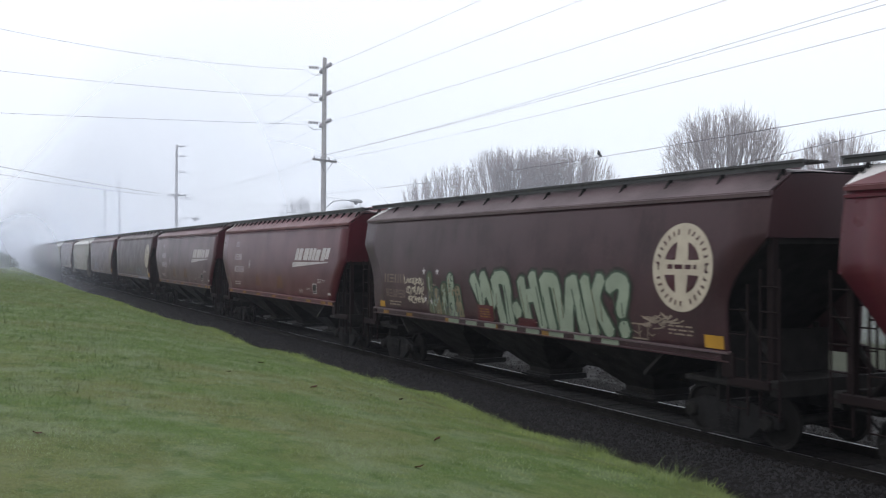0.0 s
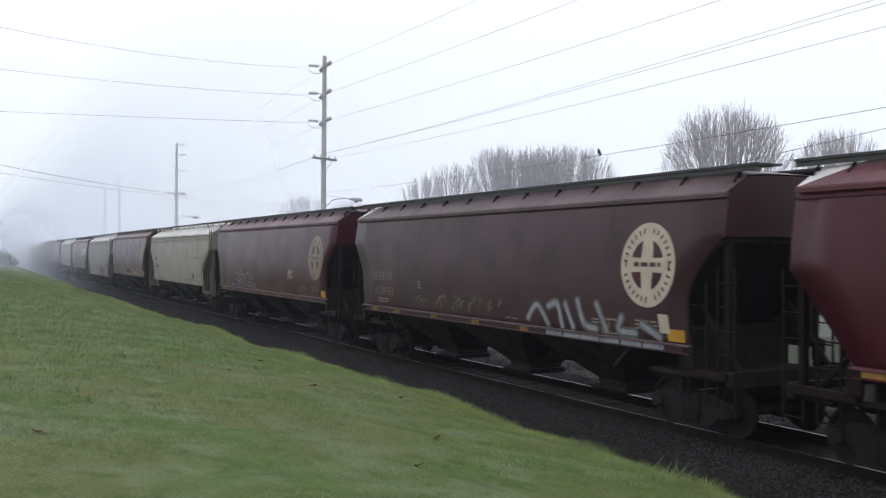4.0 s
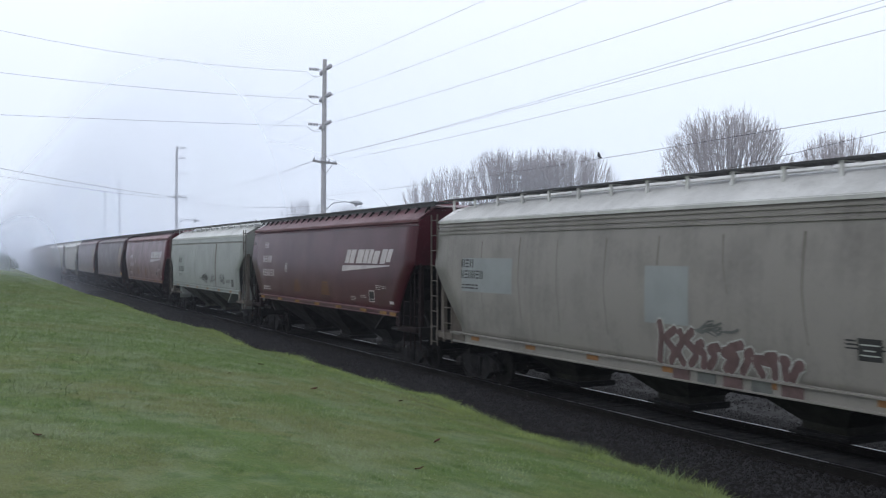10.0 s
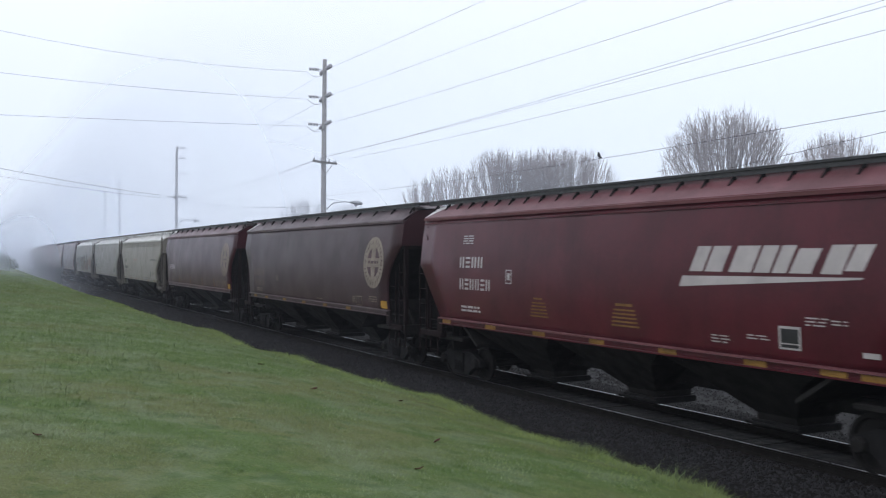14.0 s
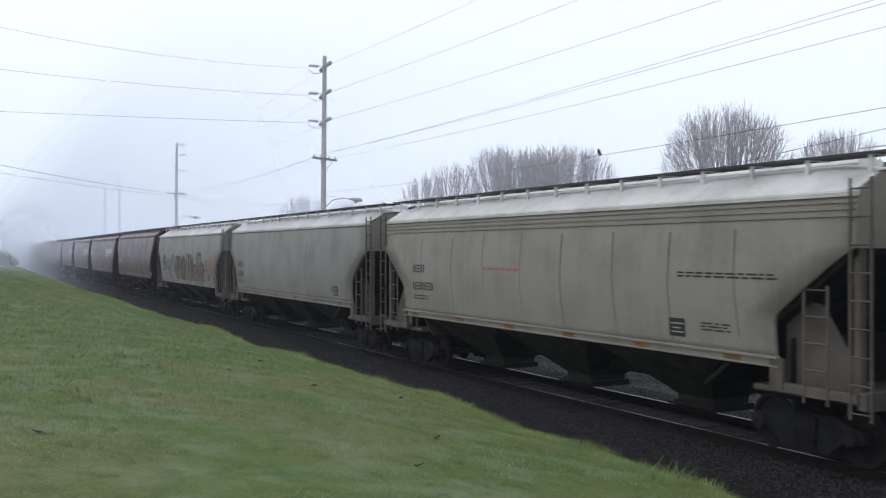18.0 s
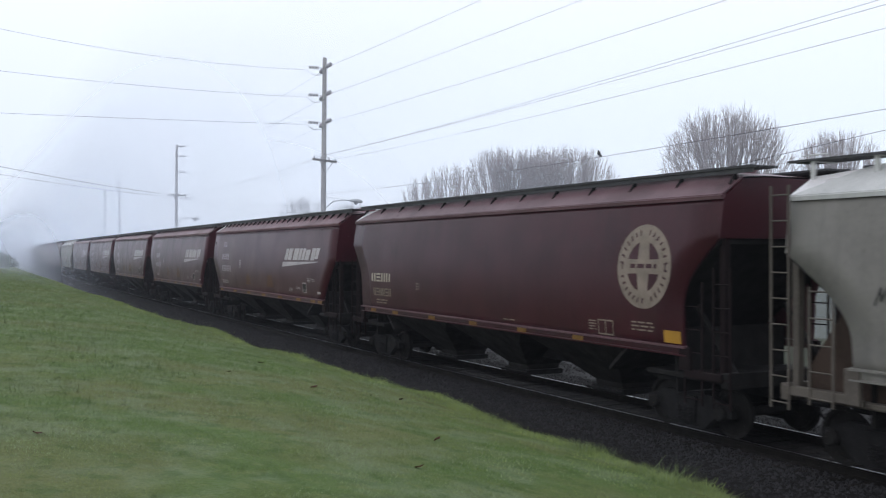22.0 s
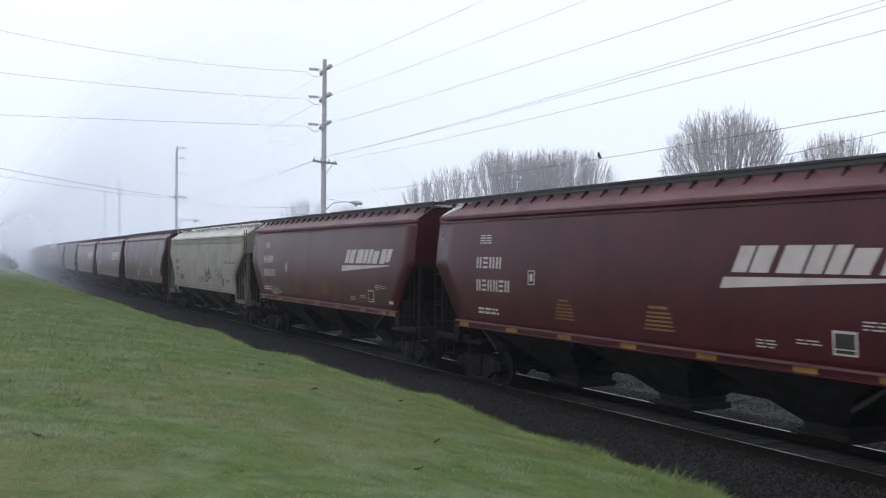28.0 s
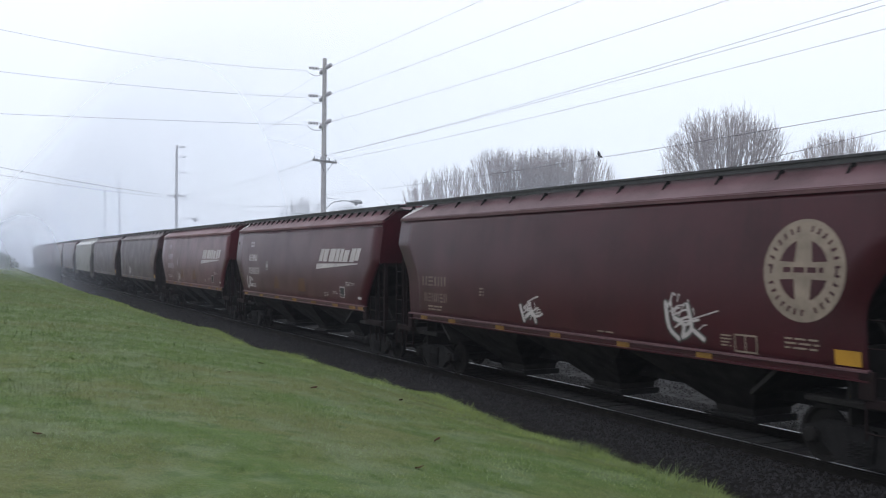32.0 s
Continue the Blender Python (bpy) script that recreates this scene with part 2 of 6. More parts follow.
def fog_material(name, near, far, top, amount, tone=1.0):
    """Fog haze on a flat sheet: lets light through, scatters the sky's light; opacity is painted denser along -x and
    towards the ground.
    """
    m = bpy.data.materials.new(name)
    m.use_nodes = True
    n, l = m.node_tree.nodes, m.node_tree.links
    n.clear()
    out = n.new("ShaderNodeOutputMaterial")
    co = n.new("ShaderNodeTexCoord")
    sp = n.new("ShaderNodeSeparateXYZ")
    l.new(co.outputs["Object"], sp.inputs[0])
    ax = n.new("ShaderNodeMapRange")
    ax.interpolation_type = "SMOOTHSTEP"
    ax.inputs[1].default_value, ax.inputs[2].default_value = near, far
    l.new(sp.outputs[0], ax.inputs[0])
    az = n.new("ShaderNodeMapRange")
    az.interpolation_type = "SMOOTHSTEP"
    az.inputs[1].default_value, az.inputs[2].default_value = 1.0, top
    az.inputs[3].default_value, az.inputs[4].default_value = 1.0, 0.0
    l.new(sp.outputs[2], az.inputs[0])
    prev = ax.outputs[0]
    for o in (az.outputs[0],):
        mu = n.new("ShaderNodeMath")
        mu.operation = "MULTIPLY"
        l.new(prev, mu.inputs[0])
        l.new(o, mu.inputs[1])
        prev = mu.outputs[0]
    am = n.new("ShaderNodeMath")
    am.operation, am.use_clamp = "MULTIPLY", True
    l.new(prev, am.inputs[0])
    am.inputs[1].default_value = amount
    # normals set up and down, so upright sheets take the brightness of the sky
    up, down = n.new("ShaderNodeCombineXYZ"), n.new("ShaderNodeCombineXYZ")
    up.inputs[2].default_value, down.inputs[2].default_value = 1.0, -1.0
    df = n.new("ShaderNodeBsdfDiffuse")
    df.inputs[0].default_value = (0.685 * tone, 0.73 * tone, 0.81 * tone, 1)
    l.new(up.outputs[0], df.inputs["Normal"])
    tl = n.new("ShaderNodeBsdfTranslucent")
    tl.inputs[0].default_value = (0.685 * tone, 0.73 * tone, 0.81 * tone, 1)
    l.new(down.outputs[0], tl.inputs["Normal"])
    ms = n.new("ShaderNodeAddShader")
    l.new(df.outputs[0], ms.inputs[0])
    l.new(tl.outputs[0], ms.inputs[1])
    tr = n.new("ShaderNodeBsdfTransparent")
    mm = n.new("ShaderNodeMixShader")
    l.new(am.outputs[0], mm.inputs[0])
    l.new(tr.outputs[0], mm.inputs[1])
    l.new(ms.outputs[0], mm.inputs[2])
    l.new(mm.outputs[0], out.inputs[0])
    return m


# ---- mesh building ----
class Shape:
    """Collects vertices and faces for one mesh."""

    def __init__(self):
        self.v, self.f, self.s = [], [], []

    def add(self, verts, faces, smooth=False):
        k = len(self.v)
        self.v += [tuple(p) for p in verts]
        self.f += [tuple(i + k for i in q) for q in faces]
        self.s += [smooth] * len(faces)
        return self

    def box(self, x0, x1, y0, y1, z0, z1, b=0.0):
        """A box; b chamfers its long-side edges in the yz plane."""
        if b <= 0:
            p = [(x, y, z) for x in (x0, x1) for y in (y0, y1) for z in (z0, z1)]
            return self.add(p, [(0, 1, 3, 2), (4, 6, 7, 5), (0, 4, 5, 1), (2, 3, 7, 6), (0, 2, 6, 4), (1, 5, 7, 3)])
        pr = [(y0 + b, z0), (y1 - b, z0), (y1, z0 + b), (y1, z1 - b), (y1 - b, z1), (y0 + b, z1), (y0, z1 - b), (y0, z0 + b)]
        return self.prism_x(pr, x0, x1)

    def prism_x(self, prof, x0, x1):
        n = len(prof)
        p = [(x0, y, z) for y, z in prof] + [(x1, y, z) for y, z in prof]
        f = [(i, (i + 1) % n, n + (i + 1) % n, n + i) for i in range(n)] + [tuple(range(n - 1, -1, -1)), tuple(range(n, 2 * n))]
        return self.add(p, f)

    def prism_y(self, prof, y0, y1):
        n = len(prof)
        p = [(x, y0, z) for x, z in prof] + [(x, y1, z) for x, z in prof]
        f = [(i, (i + 1) % n, n + (i + 1) % n, n + i) for i in range(n)] + [tuple(range(n - 1, -1, -1)), tuple(range(n, 2 * n))]
        return self.add(p, f)

    def tube(self, pts, radii, sides=6, smooth=True, caps=True):
        pts = [Vector(p) for p in pts]
        if not hasattr(radii, "__len__"):
            radii = [radii] * len(pts)
        v, f = [], []
        for i, p in enumerate(pts):
            d = (pts[min(i + 1, len(pts) - 1)] - pts[max(i - 1, 0)]).normalized()
            a = d.cross(Vector((0, 0, 1)) if abs(d.z) < 0.9 else Vector((1, 0, 0))).normalized()
            b = d.cross(a)
            for k in range(sides):
                t = 2 * math.pi * k / sides
                v.append(p + (a * math.cos(t) + b * math.sin(t)) * radii[i])
        for i in range(len(pts) - 1):
            for k in range(sides):
                k2 = (k + 1) % sides
                f.append((i * sides + k, i * sides + k2, (i + 1) * sides + k2, (i + 1) * sides + k))
        self.add(v, f, smooth)
        if caps:
            n = len(v)
            self.add(v[:sides], [tuple(range(sides))])
            self.add(v[n - sides:], [tuple(range(sides - 1, -1, -1))])
        return self

    def lathe_y(self, prof, cx, cz, sides=20):
        """A turned body about an axis along y: prof is (radius, y)."""
        n = len(prof)
        v = [(cx + r * math.cos(2 * math.pi * k / sides), y, cz + r * math.sin(2 * math.pi * k / sides)) for k in range(sides) for r, y in prof]
        f = [(k * n + i, k * n + i + 1, ((k + 1) % sides) * n + i + 1, ((k + 1) % sides) * n + i) for k in range(sides) for i in range(n - 1)]
        return self.add(v, f, False)

    def mesh(self, name, material):
        me = bpy.data.meshes.new(name)
        me.from_pydata(self.v, [], self.f)
        me.polygons.foreach_set("use_smooth", self.s)
        for m in material if isinstance(material, (list, tuple)) else [material]:
            me.materials.append(m)
        bm = bmesh.new()
        bm.from_mesh(me)
        bmesh.ops.recalc_face_normals(bm, faces=bm.faces)
        bm.to_mesh(me)
        bm.free()
        me.update()
        return me


def part(name, shape, material, parent, label="", at=None):
    """One mesh object under a thing or a part."""
    me = shape if isinstance(shape, bpy.types.Mesh) else shape.mesh(name, material)
    ob = new(name, me)
    ob.parent = parent
    if at is not None:
        ob.matrix_basis = at
    return tagged(ob, label)


def thing(name, shape=None, material=None, label="", category="", group="", kind="", at=None):
    ob = new(name, shape.mesh(name, material) if shape else None)
    if at is not None:
        ob.matrix_basis = at
    return tagged(ob, label, category, group, kind)


# ---- the line's course: straight past the camera, then a long bend away from it ----
TRACK_Y, BEND_X, BEND_R = 13.09, -9.7, 4545.0
GAUGE = 0.755


def course(s, off=0.0):
    """The place and heading on the track at s metres along it, off metres to its far side."""
    d = max(-s + BEND_X, 0.0)
    a = d / BEND_R
    x = s if d <= 0 else BEND_X - BEND_R * math.sin(a)
    y = TRACK_Y + (0.0 if d <= 0 else BEND_R * (1 - math.cos(a)))
    return x + off * math.sin(a), y + off * math.cos(a), -a


def strip(prof, s0, s1, step):
    """A ribbon along the track: prof is (offset, z)."""
    sh = Shape()
    n = len(prof)
    k = int((s1 - s0) / step) + 1
    v = []
    for i in range(k):
        s = s0 + (s1 - s0) * i / (k - 1)
        for off, z in prof:
            x, y, _ = course(s, off)
            v.append((x, y, z))
    f = [(i * n + j, i * n + j + 1, (i + 1) * n + j + 1, (i + 1) * n + j) for i in range(k - 1) for j in range(n - 1)]
    return sh.add(v, f)


# ---- ground: one sheet, a lawn that slopes down to the line, a dark cess, fields beyond ----
def bend(x):
    return (min(x - BEND_X, 0.0)) ** 2 / (2 * BEND_R)


# the ragged edge of the mown lawn: metres along the line, metres from the camera's own line
EDGE = [(-130.0, 9.7), (-84.2, 9.35), (-69.3, 9.60), (-56.4, 9.39), (-47.7, 9.29), (-42.8, 9.55), (-41.2, 10.02), (-36.8, 9.61), (-31.7, 9.14), (-30.7, 9.58), (-28.3, 9.74), (-25.7, 9.68), (-23.4, 9.59), (-21.7, 9.63), (-20.6, 9.82), (-19.7, 9.96), (-17.4, 9.58), (-16.1, 9.45), (-14.9, 9.45), (-14.0, 9.46), (-13.4, 9.40), (-12.6, 9.49), (-11.7, 9.32), (-11.0, 9.28), (-10.5, 9.33), (-9.9, 9.29), (-4.0, 7.9)]
EDGE_X, EDGE_Y = [p[0] for p in EDGE], [p[1] for p in EDGE]


def lawn_edge(x):
    return float(np.interp(x, EDGE_X, EDGE_Y)) - 0.06 - 0.16 * max(0.0, x + 4.0) + 0.07 * noise.noise((x * 1.3, 7.7, 0))


def ground_z(x, y):
    r = y - bend(x)
    e = lawn_edge(x)
    if r < e:
        d = e - r
        z = 0.02 + 1.62 * (1 - math.exp(-((d / 9.0) ** 1.15) * 1.7)) / (1 - math.exp(-1.85))
        z = min(z, 1.75) + 0.035 * noise.noise((x * 0.5, y * 0.5, 0)) * min(d, 1) + 0.10 * noise.noise((x * 0.11, y * 0.11, 5)) * min(d * 0.3, 1)
        return z
    if r < 16.6:
        return max(0.02 - (r - e) * 0.9, -0.42)
    return -0.42 + min((r - 16.6) * 0.10, 0.25) + 0.05 * noise.noise((x * 0.1, y * 0.1, 2))


def axis(points):
    out = []
    for (a, b, st) in points:
        n = max(int(round((b - a) / st)), 1)
        out += [a + (b - a) * i / n for i in range(n)]
    return out + [points[-1][1]]


def build_ground():
    xs = axis([(-2500, -400, 300), (-400, -160, 20), (-160, -60, 4), (-60, -30, 1.0), (-30, 6, 0.5), (6, 30, 3), (30, 450, 60), (450, 2500, 400)])
    rs = axis([(-2500, -200, 300), (-200, -30, 20), (-30, 0, 2), (0, 8.6, 0.4), (8.6, 10.6, 0.1), (10.6, 17, 0.6), (17, 40, 3), (40, 200, 40), (200, 2500, 300)])
    n = len(rs)
    v, f, m = [], [], []
    for x in xs:
        for r in rs:
            y = r + bend(max(x, -700))
            v.append((x, y, ground_z(max(x, -700), y)))
    for i in range(len(xs) - 1):
        for j in range(n - 1):
            f.append((i * n + j, (i + 1) * n + j, (i + 1) * n + j + 1, i * n + j + 1))
            r = 0.5 * (rs[j] + rs[j + 1])
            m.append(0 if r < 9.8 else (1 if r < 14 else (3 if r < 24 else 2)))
    me = bpy.data.meshes.new("ground")
    me.from_pydata(v, [], f)
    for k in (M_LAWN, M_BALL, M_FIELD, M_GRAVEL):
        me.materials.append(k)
    me.polygons.foreach_set("material_index", m)
    me.polygons.foreach_set("use_smooth", [True] * len(f))
    tagged(new("ground", me), "sloping mown lawn beside the railway, wet with dew", "ground", kind="structure")


build_ground()


def soup(name, verts, faces_n, material, label, category, mats=None, upright=False):
    """Stuff: many small pieces in one mesh, all faces with faces_n corners, vertices in face order shared by none."""
    v = np.asarray(verts, dtype=np.float32).reshape(-1, 3)
    me = bpy.data.meshes.new(name)
    me.from_pydata(v.tolist(), [], np.arange(len(v)).reshape(-1, faces_n).tolist())
    for m in material:
        me.materials.append(m)
    if mats is not None:
        me.polygons.foreach_set("material_index", mats)
    if upright:
        me.normals_split_custom_set_from_vertices([(0.0, 0.0, 1.0)] * len(v))
    return tagged(new(name, me), label, category, kind="stuff")


def blades(name, x, y, h, w, pick, mats, label, seed):
    """Grass: one leaning triangle for each blade, lit like the turf it stands in."""
    rng = np.random.default_rng(seed)
    n = len(x)
    gx, gy = np.arange(-132.0, 6.0, 0.5), np.arange(-12.0, 12.5, 0.25)
    grid = np.array([[ground_z(p, q) for q in gy] for p in gx])
    i = np.clip(((x - gx[0]) / 0.5), 0, len(gx) - 1.001)
    j = np.clip(((y - gy[0]) / 0.25), 0, len(gy) - 1.001)
    i0, j0 = i.astype(int), j.astype(int)
    fi, fj = i - i0, j - j0
    z = (grid[i0, j0] * (1 - fi) * (1 - fj) + grid[i0 + 1, j0] * fi * (1 - fj) + grid[i0, j0 + 1] * (1 - fi) * fj + grid[i0 + 1, j0 + 1] * fi * fj) - 0.012
    a = rng.uniform(0, 2 * np.pi, n)
    dx, dy = np.cos(a) * w / 2, np.sin(a) * w / 2
    lx, ly = rng.normal(0, 0.75, n) * h, rng.normal(0, 0.75, n) * h
    v = np.empty((n, 3, 3), dtype=np.float32)
    v[:, 0] = np.stack([x - dx, y - dy, z], 1)
    v[:, 1] = np.stack([x + dx, y + dy, z], 1)
    v[:, 2] = np.stack([x + lx, y + ly, z + h], 1)
    # turn every blade's front towards the open, southern side
    away = np.cross(v[:, 1] - v[:, 0], v[:, 2] - v[:, 0]) @ np.array([0.85, -0.45, 0.3]) < 0
    v[away] = v[away][:, [1, 0, 2]]
    me = bpy.data.meshes.new(name)
    me.vertices.add(3 * n)
    me.vertices.foreach_set("co", v.ravel())
    me.loops.add(3 * n)
    me.loops.foreach_set("vertex_index", np.arange(3 * n, dtype=np.int32))
    me.polygons.add(n)
    me.polygons.foreach_set("loop_start", np.arange(0, 3 * n, 3, dtype=np.int32))
    for m in mats:
        me.materials.append(m)
    me.polygons.foreach_set("material_index", pick.astype(np.int32))
    me.update()
    me.normals_split_custom_set_from_vertices(np.tile(np.array([[0.0, 0.0, 1.0]]), (3 * n, 1)).tolist())
    return tagged(new(name, me), label, "grass", kind="stuff")


def build_grass():
    rng = np.random.default_rng(4)
    n = 700000
    r = np.exp(rng.uniform(math.log(5.2), math.log(128.0), n))
    az = radians(90 + YAW) + np.radians(rng.uniform(-28, 27, n))
    x, y = r * np.cos(az), r * np.sin(az)
    ex = np.arange(-135.0, 8.0, 0.25)
    edge = np.interp(x, ex, [lawn_edge(p) + bend(p) for p in ex])
    keep = (y < edge) & (x > -128) & (y > -11)
    x, y, r, edge = x[keep], y[keep], r[keep], edge[keep]
    k = len(x)
    h = 0.024 * (r / 7) ** 0.6 * rng.uniform(0.45, 1.3, k)
    w = 0.0068 * (r / 7) ** 0.95 * rng.uniform(0.7, 1.3, k)
    near = edge - y < rng.exponential(0.7, k)
    u = rng.random(k)
    broad = np.array([noise.noise((p * 0.55, q * 0.55, 4.0)) for p, q in zip(x.tolist(), y.tolist())])
    small = np.array([noise.noise((p * 2.3, q * 2.3, 9.0)) for p, q in zip(x.tolist(), y.tolist())])
    # pale share rises with distance: haze and grazing sheen put into blade colour
    pick = np.where(near & (u < 0.8), 2, np.where(u < 0.10 + 0.3 * broad + 0.25 * np.clip((r - 14) / 20, 0, 1), 1, 0))
    h = h * np.clip(1 + 0.6 * small + 0.4 * broad, 0.45, 1.6)
    blades("lawn_grass", x, y, h, w, pick, [M_BLADE, M_FROST, M_EDGEG], "short wet mown grass of the lawn", 5)
    # taller uncut tufts along the edge
    n = 46000
    x = -np.exp(rng.uniform(math.log(3.0), math.log(80.0), n)) + 3
    edge = np.interp(x, ex, [lawn_edge(p) + bend(p) for p in ex])
    y = edge + np.minimum(rng.normal(-0.12, 0.22, n), 0.14)
    clump = np.array([max(0.0, noise.noise((p * 1.1, 2, 0)) + 0.5) for p in ex])
    r = np.hypot(x, y)
    h = (0.05 + 0.17 * np.interp(x, ex, clump) ** 1.5) * rng.uniform(0.4, 1.2, n)
    w = 0.008 * (r / 10) ** 0.9 * rng.uniform(0.7, 1.3, n)
    u = rng.random(n)
    # one tall uncut clump near the camera
    m = 170
    x = np.concatenate([x, -10.4 + rng.normal(0, 0.15, m)])
    y = np.concatenate([y, 8.61 + rng.normal(0, 0.16, m)])
    h = np.concatenate([h, rng.uniform(0.14, 0.36, m)])
    w = np.concatenate([w, rng.uniform(0.006, 0.011, m)])
    u = np.concatenate([u, rng.uniform(0.5, 1.0, m)])
    blades("edge_grass", x, y, h, w, np.where(u < 0.6, 2, np.where(u < 0.8, 1, 0)), [M_BLADE, M_FROST, M_EDGEG], "taller uncut grass tufts along the edge of the lawn", 6)


build_grass()


def build_leaves():
    rng = random.Random(8)
    sh0 = [(-0.06, 0, 0.0), (-0.02, -0.035, 0.02), (0.04, -0.03, 0.012), (0.07, 0, 0.028), (0.03, 0.035, 0.02), (-0.03, 0.03, 0.006)]
    me = Shape().add(sh0 + [(x, y, z - 0.006) for x, y, z in sh0], [(0, 1, 2, 3), (0, 3, 4, 5), (9, 8, 7, 6), (11, 10, 9, 6)]
                     + [(i, (i + 1) % 6, 6 + (i + 1) % 6, 6 + i) for i in range(6)]).mesh("fallen_leaf", M_LEAF)
    spots = [(-10.15, 0.77), (-11.35, 5.6), (-17.6, 4.53), (-16.9, 7.6)] + [(rng.uniform(-30, -9), rng.uniform(3, 9)) for _ in range(6)]
    for x, y in spots:
        ob = new("fallen_leaf", me)
        ob.matrix_basis = pose(x, y, ground_z(x, y) + 0.012, rng.uniform(-15, 15), rng.uniform(-15, 15), rng.uniform(0, 360))
        tagged(ob, "small brown curled dead leaf lying on the lawn", "leaf", "fallen leaves on the lawn")


build_leaves()

# ---- the track ----
S0, S1 = -720.0, 440.0
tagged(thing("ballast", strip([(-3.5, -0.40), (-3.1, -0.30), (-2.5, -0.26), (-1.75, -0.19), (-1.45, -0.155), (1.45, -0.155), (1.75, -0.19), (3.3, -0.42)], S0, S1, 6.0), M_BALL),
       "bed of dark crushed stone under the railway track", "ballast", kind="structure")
railway = thing("railway_track", None, None, "single railway track on timber ties", "railway track", kind="structure")
for sgn in (-1, 1):
    o = sgn * GAUGE
    part("rail", strip([(o - 0.07, -0.165), (o - 0.07, -0.15), (o - 0.012, -0.125), (o - 0.012, -0.035), (o - 0.036, -0.025), (o - 0.036, -0.004),
                        (o - 0.03, -0.002), (o + 0.03, -0.002), (o + 0.036, -0.004), (o + 0.036, -0.025), (o + 0.012, -0.035), (o + 0.012, -0.125),
                        (o + 0.07, -0.15), (o + 0.07, -0.165)], S0, S1, 6.0), M_RAIL, railway, "rusty steel rail")
    w = 0.012 if sgn < 0 else 0.02
    part("rail_head", strip([(o + 0.008 - w, 0.0), (o + 0.008 + w, 0.0)], S0, S1, 6.0), M_RTOP, railway, "shiny worn running surface")


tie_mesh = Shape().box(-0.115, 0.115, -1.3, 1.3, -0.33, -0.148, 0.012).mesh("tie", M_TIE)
rng_tie = random.Random(31)
for k in range(150):
    tx, ty, ta = course(2.0 - 0.53 * k + rng_tie.uniform(-0.03, 0.03), rng_tie.uniform(-0.05, 0.05))
    part("tie", tie_mesh, None, railway, at=pose(tx, ty, rng_tie.uniform(-0.004, 0.006), 0, 0, math.degrees(ta) + rng_tie.uniform(-1, 1)))


def build_stones():
    """Loose stones of the bed, nearest the camera."""
    rng = np.random.default_rng(11)
    tri, lighter = [], []
    ring = [(1, 0), (0.35, 0.95), (-0.8, 0.6), (-0.8, -0.6), (0.35, -0.95)]
    for s0, s1, n, sz in ((-24, 1, 24000, 0.036), (-48, -22, 13000, 0.05), (-95, -46, 6000, 0.075)):
        for _ in range(n):
            s = rng.uniform(s0, s1)
            off = rng.uniform(-3.4, -0.9) if rng.random() < 0.62 else rng.uniform(0.9, 5.2)
            if abs(abs(off) - GAUGE) < 0.12:
                continue
            x, y, _ = course(s, off)
            z = -0.155 if abs(off) < 1.45 else -0.155 - min((abs(off) - 1.45) * 0.11, 0.24)
            if off > 3.1:
                z = ground_z(x, y)
            if off < -2.9 and y > lawn_edge(x) + bend(x):
                z = max(z, ground_z(x, y))
            r = sz * rng.uniform(0.6, 1.35)
            a = rng.uniform(0, 6.283)
            c, q = math.cos(a), math.sin(a)
            base = [(x + r * (px * c - py * q) * rng.uniform(0.7, 1.2), y + r * (px * q + py * c) * rng.uniform(0.7, 1.2), z - 0.01 + rng.uniform(0, 0.4) * r) for px, py in ring]
            top = (x + rng.normal(0, 0.3) * r, y + rng.normal(0, 0.3) * r, z + r * rng.uniform(0.5, 1.0))
            # far-side stones get a paler grey for the open sky's light on them
            for i in range(5):
                (lighter if off > 1.5 else tri).extend([base[i], base[(i + 1) % 5], top])
    soup("gravel_stones", lighter, 3, [M_GRAVEL], "loose grey stones beyond the track, open-sky brightness put into their colour", "stones")
    soup("ballast_stones", tri, 3, [M_STONE], "loose crushed dark grey stones", "stones")


build_stones()


# ---- fog ----
def build_fog():
    # flat haze sheets; the second is a faint veil that lifts the near blacks
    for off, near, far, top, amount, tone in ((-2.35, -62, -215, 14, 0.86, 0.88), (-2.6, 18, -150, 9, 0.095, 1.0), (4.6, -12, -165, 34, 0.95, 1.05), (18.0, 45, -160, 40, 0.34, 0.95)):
        # tone under 1 puts the dimness near ground and train into the fog colour
        m = fog_material("fog_haze_sheet", near, far, top, amount, tone)
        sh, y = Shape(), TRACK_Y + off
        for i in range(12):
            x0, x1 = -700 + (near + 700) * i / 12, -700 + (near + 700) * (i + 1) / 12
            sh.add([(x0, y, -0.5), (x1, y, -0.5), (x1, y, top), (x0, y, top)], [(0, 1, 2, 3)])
        tagged(thing("haze_sheet", sh, m), "flat see-through sheet of painted fog haze along the railway", "fog", kind="stuff")
    # thin upright haze sheets standing across the far lawn
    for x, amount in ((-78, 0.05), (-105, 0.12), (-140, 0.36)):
        m = fog_material("lawn_haze_sheet", 10.6, 5.0, 12, amount, 0.78)
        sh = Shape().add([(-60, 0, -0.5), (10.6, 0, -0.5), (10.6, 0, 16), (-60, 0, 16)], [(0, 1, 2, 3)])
        tagged(thing("haze_sheet", sh, m, at=pose(x, 0, 0, 0, 0, 90)), "thin upright sheet of painted fog haze over the far end of the lawn", "fog", kind="stuff")


build_fog()


# ---- poles, wires and lamps ----
def sag_line(a, b, sag, n=16):
    a, b = Vector(a), Vector(b)
    return [a.lerp(b, i / n) - Vector((0, 0, 4 * sag * (i / n) * (1 - i / n))) for i in range(n + 1)]


